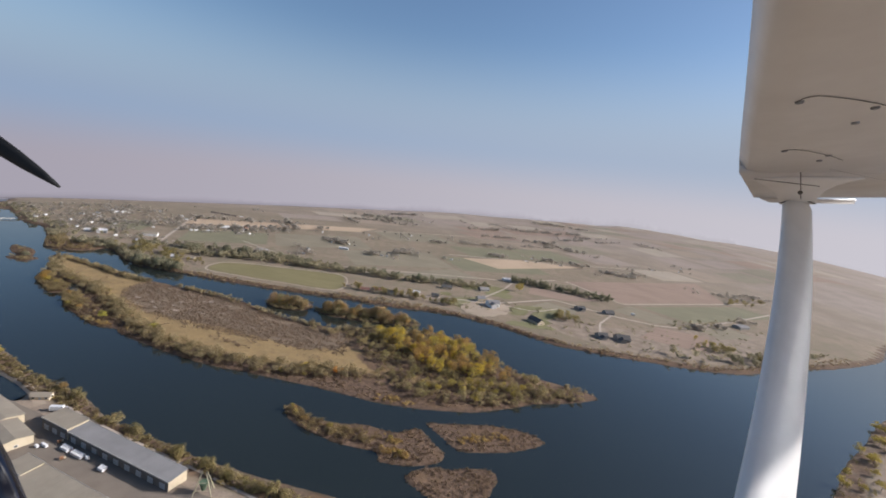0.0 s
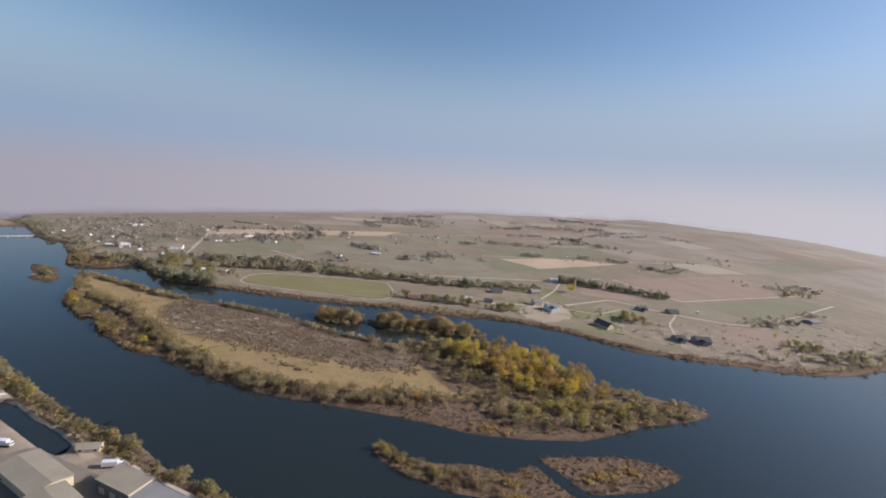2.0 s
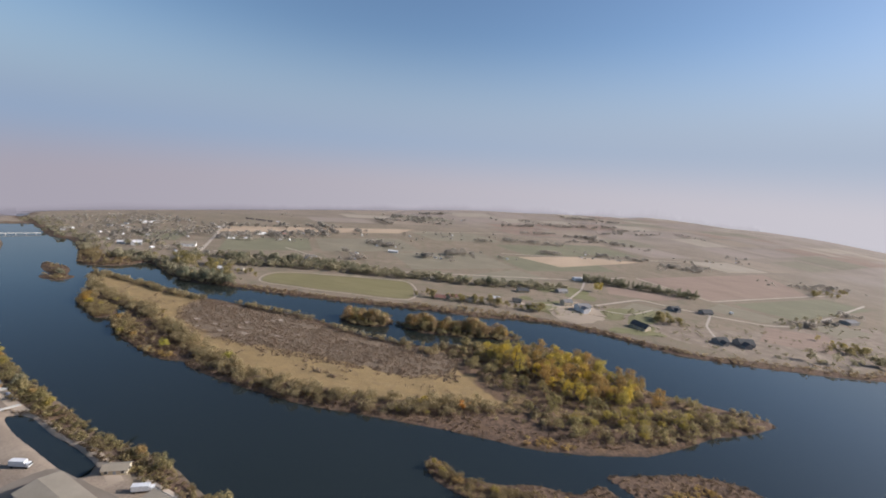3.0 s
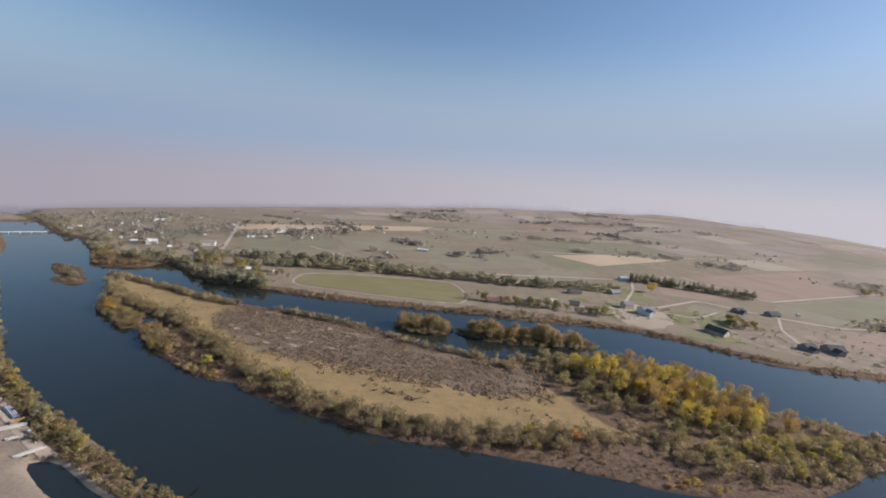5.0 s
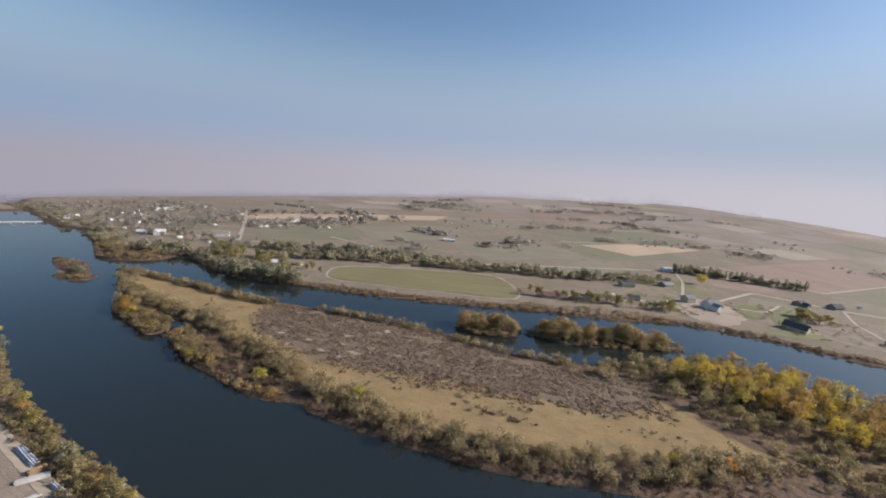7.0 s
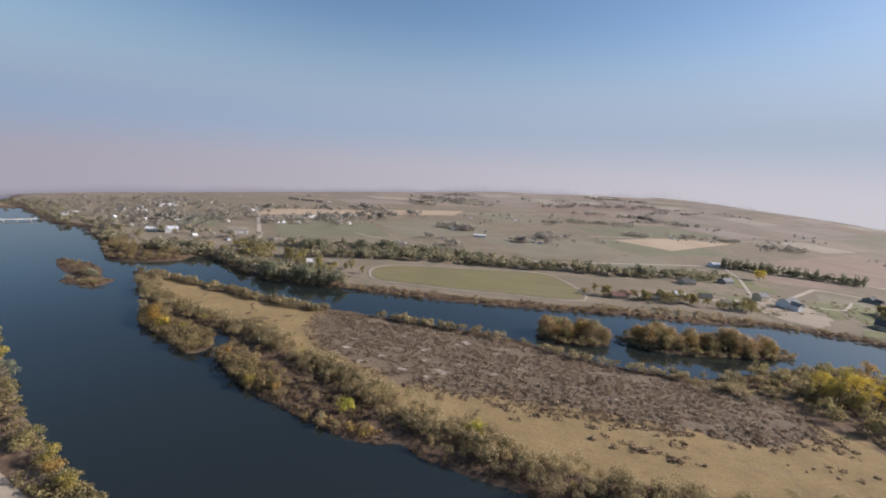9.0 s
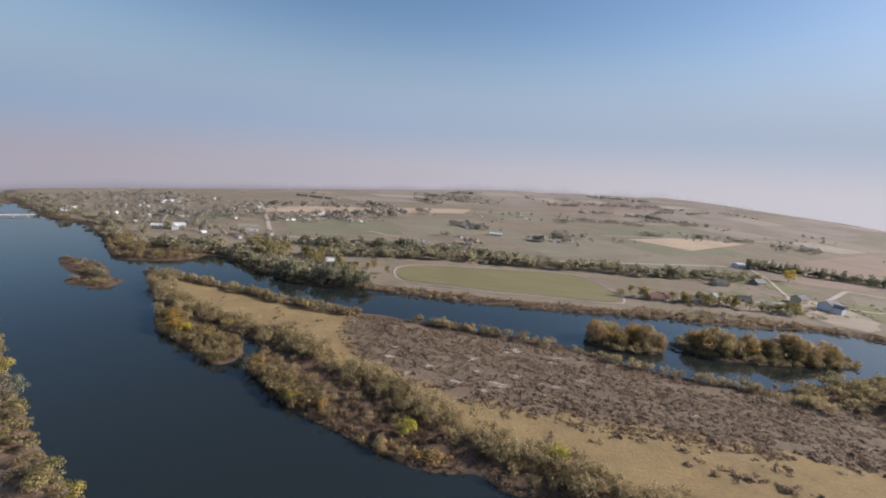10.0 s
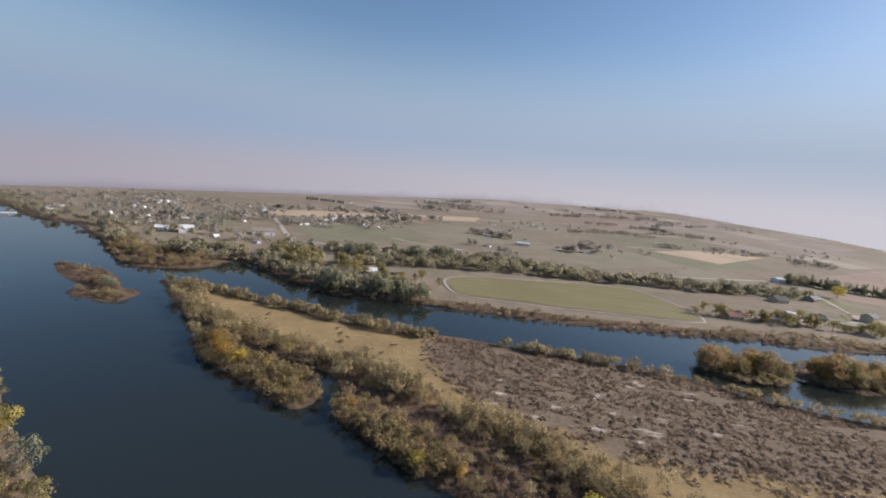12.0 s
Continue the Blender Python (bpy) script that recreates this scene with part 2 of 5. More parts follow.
# ---- shapes ----
def mesh_of(name, verts, faces, material, smooth=False, normals=None, **layers):
    me = bpy.data.meshes.new(name)
    verts, faces = np.asarray(verts, np.float32).reshape(-1, 3), np.asarray(faces, np.int32)
    me.vertices.add(len(verts))
    me.vertices.foreach_set("co", verts.ravel())
    me.loops.add(faces.size)
    me.loops.foreach_set("vertex_index", faces.ravel())
    me.polygons.add(len(faces))
    me.polygons.foreach_set("loop_start", np.arange(len(faces), dtype=np.int32) * faces.shape[1])
    for key, values in layers.items():
        me.attributes.new(key, "FLOAT", "POINT").data.foreach_set("value", np.asarray(values, np.float32))
    me.materials.append(material)
    me.update(calc_edges=True)
    if normals is not None:
        me.attributes.new("custom_normal", "FLOAT_VECTOR", "POINT").data.foreach_set("vector", np.asarray(normals, np.float32).ravel())
    if smooth:
        me.shade_smooth()
    return me


def part(name, bm, material, parent, label="", at=None):
    """Links a bmesh as one mesh object under a thing or a part."""
    me = bpy.data.meshes.new(name)
    bm.to_mesh(me)
    bm.free()
    me.materials.append(material)
    ob = new(name, me)
    ob.parent = parent
    if at is not None:
        ob.matrix_basis = at
    if label:
        ob["label"] = label
    return ob


def box(bm, x0, x1, y0, y1, z0, z1, bevel=0.0):
    made = bmesh.ops.create_cube(bm, size=1.0)["verts"]
    for v in made:
        v.co = ((v.co.x + 0.5) * (x1 - x0) + x0, (v.co.y + 0.5) * (y1 - y0) + y0, (v.co.z + 0.5) * (z1 - z0) + z0)
    if bevel:
        bmesh.ops.bevel(bm, geom=[e for e in bm.edges if e.verts[0] in made and e.verts[1] in made], offset=bevel, segments=2, affect="EDGES")
    return bm


def boxed(*args, **kw):
    return box(bmesh.new(), *args, **kw)


def rod(bm, a, b, r0, r1, sides=6):
    a, b = Vector(a), Vector(b)
    m = Matrix.Translation((a + b) / 2) @ (b - a).to_track_quat("Z", "Y").to_matrix().to_4x4()
    bmesh.ops.create_cone(bm, cap_ends=True, segments=sides, radius1=r0, radius2=r1, depth=(b - a).length, matrix=m)
    return bm


def bulged(points, per=8):
    """A closed smooth outline through a few corner points."""
    p = np.array(points, float)
    out = []
    for i in range(len(p)):
        a, b, c, d = p[i - 1], p[i], p[(i + 1) % len(p)], p[(i + 2) % len(p)]
        for s in np.arange(per) / per:
            out.append(0.5 * (2 * b + (c - a) * s + (2 * a - 5 * b + 4 * c - d) * s * s + (3 * b - a - 3 * c + d) * s ** 3))
    return np.array(out)


def depth_in(outline, x, y):
    """Distance to the outline, positive inside."""
    x, y = np.asarray(x, float), np.asarray(y, float)
    shape, x, y = x.shape, x.ravel(), y.ravel()
    best, inside = np.full(x.shape, 1e9), np.zeros(x.shape, bool)
    for a, b in zip(outline, np.roll(outline, -1, 0)):
        d = b - a
        s = np.clip(((x - a[0]) * d[0] + (y - a[1]) * d[1]) / max(d @ d, 1e-9), 0, 1)
        best = np.minimum(best, (x - a[0] - s * d[0]) ** 2 + (y - a[1] - s * d[1]) ** 2)
        if a[1] != b[1]:
            inside ^= ((a[1] > y) != (b[1] > y)) & (x < d[0] * (y - a[1]) / d[1] + a[0])
    return (np.sqrt(best) * np.where(inside, 1, -1)).reshape(shape)


def ease(v, lo, hi):
    s = np.clip((np.asarray(v, float) - lo) / (hi - lo), 0, 1)
    return s * s * (3 - 2 * s)


TABLE = np.random.RandomState(7).rand(256, 256)


def grain(x, y, size, seed=0):
    """Smooth value noise, 0 to 1."""
    x, y = np.asarray(x, float) / size + seed * 17.3, np.asarray(y, float) / size + seed * 5.7
    i, j = np.floor(x).astype(int), np.floor(y).astype(int)
    u, v = x - i, y - j
    u, v = u * u * (3 - 2 * u), v * v * (3 - 2 * v)
    t = lambda a, b: TABLE[a % 256, b % 256]
    return (t(i, j) * (1 - u) + t(i + 1, j) * u) * (1 - v) + (t(i, j + 1) * (1 - u) + t(i + 1, j + 1) * u) * v


def rough(x, y, size, seed=0):
    return (grain(x, y, size, seed) * 4 + grain(x, y, size / 2, seed + 1) * 2 + grain(x, y, size / 4, seed + 2)) / 7


# ---- the lie of the land ----
KXX, KXY, KYY = 4.6071e-5, -5.0570e-5, 2.1999e-5


PLAIN = bulged([(-930, 300), (-1010, 840), (-900, 1180), (-520, 1850), (120, 2330), (900, 3050), (2100, 4300), (5600, 6000), (5600, -4000), (-930, -4000)])


PLAIN = (PLAIN - (-200, 130)) * 0.94 + (-200, 130)


def fall(x, y):
    """The valley floor: nearly level, falling away gently towards the far reaches of the river."""
    u, v = np.asarray(x, float) + 200, np.asarray(y, float) - 130
    beyond = np.maximum(0, -depth_in(PLAIN, x, y))
    return -0.5 * (KXX * u * u + KXY * u * v + KYY * v * v) - np.where(beyond < 600, 0.0005 * beyond ** 2, 0.6 * beyond - 180)


MAIN_ISLAND = bulged([(-505, 492), (-446, 477), (-381, 458), (-309, 450), (-232, 438), (-190, 420), (-132, 412), (-98, 424), (-50, 444),
    (-12, 452), (24, 423), (52, 396), (102, 383), (137, 372), (116, 354), (74, 334), (46, 315), (10, 299), (-40, 291), (-106, 295),
    (-170, 296), (-205, 300), (-236, 307), (-269, 317.5), (-282, 326), (-288, 324), (-300, 324), (-316, 330.5), (-340, 343), (-351, 348.5), (-366, 360.5), (-379, 375), (-378, 388), (-391, 402), (-422, 413), (-444, 425), (-462, 438), (-492, 472)])
CAPE = bulged([(-450, 422), (-437, 401), (-421, 391), (-394, 373), (-385, 378), (-386, 388), (-398, 400), (-418, 407), (-434, 419)])
LOW_ISLAND = bulged([(-104, 263), (-99, 270), (-85, 259), (-66, 258), (-46, 262), (-26, 261), (-12, 271), (-3, 262), (8, 249), (5, 239), (-12, 230), (-30, 228), (-35, 236), (-56, 236), (-74, 241), (-95, 250)])
SEDGE_ISLAND = bulged([(-8, 278), (10, 284), (39, 292), (62, 293), (77, 284), (62, 270), (36, 258), (16, 254), (4, 264)])
MUD_ISLAND = bulged([(-14, 221), (0, 234), (13, 236), (31, 243), (42, 239), (39, 227), (34, 217), (16, 208), (0, 209)])
ISLET = bulged([(-578, 501), (-573, 505), (-559, 501), (-546, 499), (-530, 488), (-513, 470), (-504, 468), (-499, 460), (-501, 446), (-512, 446), (-524, 448), (-531, 453), (-532, 462), (-530, 464), (-546, 472), (-564, 486)], 5)
COPSE_WEST = bulged([(-212, 448), (-188, 438), (-166, 446), (-163, 468), (-187, 474)])
COPSE_EAST = bulged([(-158, 456), (-134, 443), (-92, 447), (-42, 459), (-52, 474), (-92, 474), (-137, 474)])
FAR_BANK = bulged([(-5200, 2600), (-1500, 1100), (-900, 760), (-728, 645), (-676, 628), (-631, 596), (-579, 546), (-551, 517), (-524, 514), (-500, 530), (-497, 548), (-480, 548),
    (-448, 523), (-421, 507), (-398, 498), (-336, 498), (-267, 497), (-194, 502), (-137, 510), (-75, 512), (-20, 524), (45, 515), (97, 494),
    (140, 483), (219, 488), (322, 503), (400, 540), (474, 584), (645, 684), (1400, 1200), (5200, 3200), (5200, 5600), (-5200, 5600)])
NEAR_BANK = bulged([(-5200, 1900), (-1300, 900), (-860, 668), (-724, 580), (-674, 538), (-627, 488), (-564, 440), (-499, 386), (-450, 345), (-391, 302), (-324, 270), (-258, 243), (-222, 234), (-190, 218),
    (-141, 206), (-98, 199), (-57, 196), (60, 186), (190, 220), (278, 290), (320, 334), (378, 385), (480, 472), (700, 620), (1500, 1080), (5200, 2900), (5200, -3000), (-5200, -3000)])
LANDS = ((MAIN_ISLAND, 1.3), (CAPE, 0.9), (LOW_ISLAND, 0.6), (SEDGE_ISLAND, 0.5), (MUD_ISLAND, 0.4), (ISLET, 0.6), (COPSE_WEST, 0.7), (COPSE_EAST, 0.7), (FAR_BANK, 2.6), (NEAR_BANK, 2.4))
SCRUB = bulged([(-352, 440), (-304, 447), (-222, 435), (-150, 408), (-100, 400), (-100, 362), (-145, 352), (-200, 360), (-262, 366), (-318, 384)])
POND = bulged([(-316, 243), (-306, 246), (-282, 236), (-261, 229), (-248, 223), (-246, 215), (-256, 216), (-282, 226), (-304, 235)])
ALFALFA = bulged([(-337.3, 547.4), (-337.2, 561.6), (-331.6, 570.9), (-313.3, 581.1), (-271.6, 590.7), (-228.2, 600.4), (-186.2, 607.5), (-174.3, 604.2), (-163.4, 580.5), (-158.2, 554.1), (-157.9, 542.9), (-162.6, 533.6), (-172.6, 530.3), (-191.1, 527.8), (-227, 527), (-263, 524.2), (-298.8, 524.9), (-323.5, 525.3), (-332.1, 530.7)], 4)


def wobble(x, y):
    return (rough(x, y, 26, 3) - 0.5) * 9 + (grain(x, y, 5, 5) - 0.5) * 3


def hills(x, y):
    r = np.hypot(np.asarray(x, float) + 200, np.asarray(y, float) - 130)
    ridge = ease(x, -700, -100) * (1 - ease(x, 1300, 2300)) * ease(r, 1350, 2250)
    return ease(r, 1300, 2800) * (grain(x, y, 900, 9) * 26 + grain(x, y, 480, 12) * 9) + ridge * (14 + 14 * grain(x, y, 300, 21))


def land(x, y):
    """Height of the ground, bed of the river included, and the depth inside the nearest shore."""
    x, y = np.asarray(x, float), np.asarray(y, float)
    h, inner = np.full(x.shape, -2.2), np.full(x.shape, -1e9)
    w = wobble(x, y)
    for outline, level in LANDS:
        lo, hi = outline.min(0) - 14, outline.max(0) + 14
        near = (x > lo[0]) & (x < hi[0]) & (y > lo[1]) & (y < hi[1])
        if not near.any():
            continue
        s = depth_in(outline, x[near], y[near])
        s = s + w[near] * np.clip(np.abs(s) / 6 + 0.25, 0, 1) * (0.35 if level < 1.2 else 0.6)
        up = np.where(s < 0, np.maximum(s * 0.35, -2.2), 0.35 * level * ease(s, 0, 3) + 0.65 * level * ease(s, 2, 22))
        h[near] = np.maximum(h[near], up)
        inner[near] = np.maximum(inner[near], s)
    p = depth_in(POND, x, y)
    h = np.where(p > -2, np.minimum(h, 2.4 - 0.8 * (p + 2)), h)
    return fall(x, y) + h + hills(x, y) * (inner > 0) + (rough(x, y, 9, 2) - 0.5) * 0.5 * (inner > 3) * (1 - ease(y, 560, 720)), inner


def spot(x, y):
    """Ground height at one place."""
    return float(land(np.array([x]), np.array([y]))[0][0])


def graded(lo, hi, fine, end_lo, end_hi, growth=1.048):
    mid = list(np.arange(lo, hi, fine))
    def run(start, end, sign):
        out, at, step = [], start, fine
        while (at < end) if sign > 0 else (at > end):
            step *= growth
            at += sign * step
            out.append(at)
        return out
    return np.array(run(lo, end_lo, -1)[::-1] + mid + run(mid[-1], end_hi, 1))


def grid_faces(nx, ny):
    i = np.arange(ny - 1)[:, None] * nx + np.arange(nx - 1)[None]
    return np.stack([i, i + 1, i + nx + 1, i + nx], -1).reshape(-1, 4)


gx, gy = graded(-660, 330, 2.8, -5000, 5000), graded(165, 720, 2.8, -900, 5000)
GX, GY = np.meshgrid(gx, gy)
GZ, INNER = land(GX, GY)
on_island = depth_in(MAIN_ISLAND, GX, GY)
marsh = np.zeros(GX.shape)
for outline in (LOW_ISLAND, SEDGE_ISLAND, MUD_ISLAND, ISLET, CAPE, COPSE_EAST, COPSE_WEST):
    marsh = np.maximum(marsh, ease(depth_in(outline, GX, GY), -6, 0))
SOUTH_SHORE = bulged([(-392, 388), (-357, 389), (-330, 369), (-300, 350), (-268, 330), (-200, 318), (-120, 318), (-60, 330), (-10, 318), (60, 348), (140, 375), (90, 310), (0, 280), (-130, 280), (-260, 295), (-350, 330)])
marsh = np.maximum(marsh, ease(depth_in(SOUTH_SHORE, GX, GY), -4, 4) * (on_island > -6))
marsh = np.maximum(marsh, 0.75 * ease(on_island, -4, 2) * (1 - ease(on_island, 5, 12)))
WOODED_END = bulged([(-100, 425), (-50, 445), (0, 450), (60, 395), (130, 372), (90, 345), (20, 305), (-40, 320), (-70, 340), (-100, 380)])
marsh = np.maximum(marsh, 0.6 * ease(depth_in(WOODED_END, GX, GY), -4, 6))
gold = ease(on_island, 0, 6)
scrub = ease(depth_in(SCRUB, GX, GY) + (rough(GX, GY, 18, 14) - 0.5) * 16, -12, 12)
rb = np.random.RandomState(41)
PATCHES = [(-321, 397.5, 7, 0.5), (-311.5, 384, 3.2, 1.0), (-288.5, 380.5, 7.5, 0.7), (-269.5, 382, 3.5, 1.5), (-254, 419, 9, 0.7), (-231, 416, 6, 0.7), (-304, 410, 4, 0.5), (-279, 406, 3, 0.7), (-297, 393, 4, 0.5), (-243, 386, 3.2, 0.7), (-320, 409, 3, 0.4), (-212, 423, 5, 0.6), (-223, 399, 3, 0.6), (-290, 407, 3.4, 0.5)]
PATCHES += [(*q, rb.uniform(1.5, 6.0), rb.uniform(0.3, 0.5)) for q in rb.uniform((-330, 372), (-120, 442), (40, 2))]
def bare_at(x, y):
    out = np.zeros(np.shape(x))
    for cx, cy, a, w in PATCHES:
        u_, v_ = (x - cx) * 0.97 - (y - cy) * 0.2, (x - cx) * 0.2 + (y - cy) * 0.97
        out = np.maximum(out, np.clip(1.35 - 0.7 * np.hypot(u_ / a, v_ / w), 0, 1))
    return out
bare = bare_at(GX, GY)
near_d, far_d = depth_in(NEAR_BANK, GX, GY), depth_in(FAR_BANK, GX, GY)
yard = ease(near_d, 12, 22) * (near_d < 400) * 0.9
RIVERSIDE = bulged([(-100, 545), (10, 560), (60, 575), (130, 520), (230, 500), (330, 520), (460, 600), (520, 720), (420, 720), (300, 640), (200, 600), (80, 620), (-20, 600)])
yard = np.maximum(yard, 0.62 * ease(depth_in(RIVERSIDE, GX, GY), -5, 15) * (far_d > 8))
lawn = np.zeros(GX.shape)
for cx, cy, r in ((5, 565, 16), (78, 585, 24), (108, 560, 20), (60, 690, 26), (-20, 610, 12), (140, 640, 22)):
    lawn = np.maximum(lawn, 0.68 - 0.68 * ease(np.hypot(GX - cx, GY - cy), r * 0.6, r))
marsh = np.maximum(marsh, 0.8 * ease(far_d, -4, 1) * (1 - ease(far_d, 9, 16)))
marsh = np.maximum(marsh, ease(depth_in(bulged([(-580, 548), (-551, 515), (-522, 510), (-495, 530), (-500, 545), (-540, 560)]), GX, GY), -6, 4))
marsh = np.maximum(marsh, 0.6 * ease(near_d, -4, 1) * (1 - ease(near_d, 12, 20)))
wet = (1 - ease(INNER, 0.2, 1.6)) * 0.8
ring = (PLAIN - (-200, 130)) * 1.04 + (-200, 130)
ring = ring[(ring[:, 1] > 300) & (ring[:, 0] < 3300)]
t_ = np.concatenate([[0], np.cumsum(np.hypot(*np.diff(ring, axis=0).T))])
s_ = np.linspace(0, t_[-1], 700)
rx, ry = np.interp(s_, t_, ring[:, 0]), np.interp(s_, t_, ring[:, 1])
far_off = np.hypot(rx + 200, ry - 130)
rise = far_off * (0.002 + 0.011 * (0.5 * grain(s_, s_ * 0, 420, 3) + 0.35 * grain(s_, s_ * 0, 130, 6) + 0.15 * grain(s_, s_ * 0, 24, 9)))
rise = rise * (1 + 0.5 * ease(rx, -600, 0) * (1 - ease(rx, 1200, 2000)))
foot = fall(rx, ry) + 0.5 * hills(rx, ry)
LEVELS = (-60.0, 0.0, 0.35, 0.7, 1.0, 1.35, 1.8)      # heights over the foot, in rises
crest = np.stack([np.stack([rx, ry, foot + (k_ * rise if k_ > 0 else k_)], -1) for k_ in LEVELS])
# Opacity of the painted haze, nil at the top edge.
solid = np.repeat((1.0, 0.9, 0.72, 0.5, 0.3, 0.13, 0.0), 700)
tagged(new("backdrop", mesh_of("backdrop", crest, grid_faces(700, len(LEVELS)), hazy_hills(), True, solid=solid, sunward=np.tile(ease(rx, -900, 1800), len(LEVELS)))), "faint far hills in painted mauve haze", "backdrop", kind="structure")
# The last layer grows with distance: dry soil and painted haze together.
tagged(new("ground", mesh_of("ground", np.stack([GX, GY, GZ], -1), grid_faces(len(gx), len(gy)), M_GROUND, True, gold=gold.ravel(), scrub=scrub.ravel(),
    marsh=marsh.ravel(), yard=yard.ravel(), lawn=lawn.ravel(), wet=wet.ravel(), bare=bare.ravel(), upland_haze=(ease(np.hypot(GX + 200, GY - 130), 950, 1700) * (0.55 + 0.45 * ease(rough(GX, GY, 300, 4), 0.35, 0.6))).ravel())), "dry autumn valley floor with grass, soil and river bed", "ground", kind="structure")
wx, wy = graded(-900, 700, 22, -4900, 4900, 1.12), graded(100, 900, 22, -700, 3500, 1.12)
WX, WY = np.meshgrid(wx, wy)
wf = grid_faces(len(wx), len(wy))
wf = wf[(land(WX, WY)[1].ravel()[wf] < 45).any(1)]
tagged(new("water", mesh_of("water", np.stack([WX, WY, fall(WX, WY)], -1), wf, M_WATER, True)), "calm dark blue river water reflecting the sky", "water", kind="structure")
px_, py_ = np.meshgrid(np.linspace(-326, -248, 24), np.linspace(208, 248, 14))
tagged(new("water", mesh_of("water", np.stack([px_, py_, fall(px_, py_) + 0.75], -1), grid_faces(24, 14), M_WATER, True)), "dark still settling pond beside the sheds", "pond", kind="structure")

# ---- fields and roads ----
U, V = np.array([0.83, 0.55]), np.array([-0.55, 0.83])


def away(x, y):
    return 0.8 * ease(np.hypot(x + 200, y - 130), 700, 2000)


def drape(outline, lift, rings):
    """A sheet over the ground within an outline, in rings round its middle."""
    mid = (outline.min(0) + outline.max(0)) / 2
    s = np.linspace(0.02, 1, rings)[:, None, None]
    xy = mid + (np.concatenate([outline, outline[:1]])[None] - mid) * s
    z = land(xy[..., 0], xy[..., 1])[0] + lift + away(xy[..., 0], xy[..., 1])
    return np.concatenate([xy, z[..., None]], -1), grid_faces(xy.shape[1], rings)


def crop_material(name, a, b, angle):
    k = Nodes(name)
    rows = k.noise(0.06, 2.0, 0.5, stretch=((0.25, 6.0, 1.0), angle))
    c = k.mix(k.step(rows, 0.35, 0.65), a, b)
    c = k.mix(k.math("MULTIPLY", k.step(k.noise(0.015, 4.0), 0.4, 0.7), 0.5), c, tuple(0.5 * (p + q) * 0.8 for p, q in zip(a, b)))
    return k.done(c, 0.95, 0.0, 0.1)


ANGLE = -math.atan2(U[1], U[0])
CROPS = {"alfalfa": crop_material("mown_alfalfa", (0.196, 0.168, 0.080), (0.230, 0.195, 0.100), -0.1), "green": crop_material("green_pasture", (0.192, 0.178, 0.112), (0.232, 0.207, 0.132), ANGLE),
         "tan": crop_material("tan_stubble", (0.43, 0.318, 0.212), (0.485, 0.365, 0.25), ANGLE),
         "brown": crop_material("brown_ploughland", (0.268, 0.192, 0.142), (0.315, 0.228, 0.170), ANGLE),
         "olive": crop_material("olive_grassland", (0.228, 0.196, 0.135), (0.272, 0.230, 0.160), ANGLE),
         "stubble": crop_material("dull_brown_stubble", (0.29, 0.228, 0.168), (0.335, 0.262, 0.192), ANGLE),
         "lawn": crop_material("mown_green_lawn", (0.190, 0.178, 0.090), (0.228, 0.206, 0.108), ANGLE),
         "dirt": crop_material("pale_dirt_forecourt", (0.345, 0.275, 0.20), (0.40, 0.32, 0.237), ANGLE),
         # Mauve and pale are the far crops, with haze put into their colour.
         "mauve": crop_material("fallow_hazed_mauve", (0.295, 0.234, 0.186), (0.332, 0.264, 0.212), ANGLE),
         "pale": crop_material("dry_grass_hazed_pale", (0.35, 0.288, 0.215), (0.385, 0.318, 0.24), ANGLE)}
LABELS = {"alfalfa": "mown green alfalfa field ringed by a gravel track", "green": "green pasture with faint mowing rows", "tan": "tan stubble field of a harvested crop", "brown": "brown ploughed field beside farm tracks",
          "olive": "olive grass field with dry patches", "pale": "dry grass field far off, paled for haze", "mauve": "fallow far across the plain, toned mauve for haze", "stubble": "dull brown stubble field far across the plain",
          "lawn": "green watered lawn beside the riverside houses", "dirt": "pale bare dirt forecourt round the white house"}


TAKEN = []


def field(outline, crop, lift=0.18, rings=9):
    TAKEN.append(outline)
    v, f = drape(outline, lift, rings)
    tagged(new("field", mesh_of("field", v, f, CROPS[crop], True)), LABELS[crop], "field", kind="structure")


def quad(a, b, c, d, n=10):
    corners = np.array([a, b, c, d], float)
    return np.concatenate([corners[i] + (corners[(i + 1) % 4] - corners[i]) * np.linspace(0, 1, n, endpoint=False)[:, None] for i in range(4)])


def ribbon(name, points, width, material, label, lift=0.35, step=6.0):
    p = np.array(points, float)
    t = np.concatenate([[0], np.cumsum(np.hypot(*np.diff(p, axis=0).T))])
    n = max(3, int(t[-1] / step))
    s = np.linspace(0, t[-1], n)
    c = np.stack([np.interp(s, t, p[:, 0]), np.interp(s, t, p[:, 1])], -1)
    for _ in range(2):
        c[1:-1] = (c[:-2] + 2 * c[1:-1] + c[2:]) / 4
    d = np.gradient(c, axis=0)
    d /= np.hypot(*d.T)[:, None]
    side = np.stack([-d[:, 1], d[:, 0]], -1)
    jit = 1 + 0.25 * (grain(s, s * 0, 20, len(points)) - 0.5)
    across = np.linspace(-0.5, 0.5, 5)
    width = 0.7 * width
    xy = c[:, None] + side[:, None] * (across[None, :, None] * width * jit[:, None, None])
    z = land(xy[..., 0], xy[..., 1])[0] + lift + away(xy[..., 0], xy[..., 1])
    tagged(new(name, mesh_of(name, np.concatenate([xy, z[..., None]], -1), grid_faces(5, n), material, True)), label, "road", kind="structure")


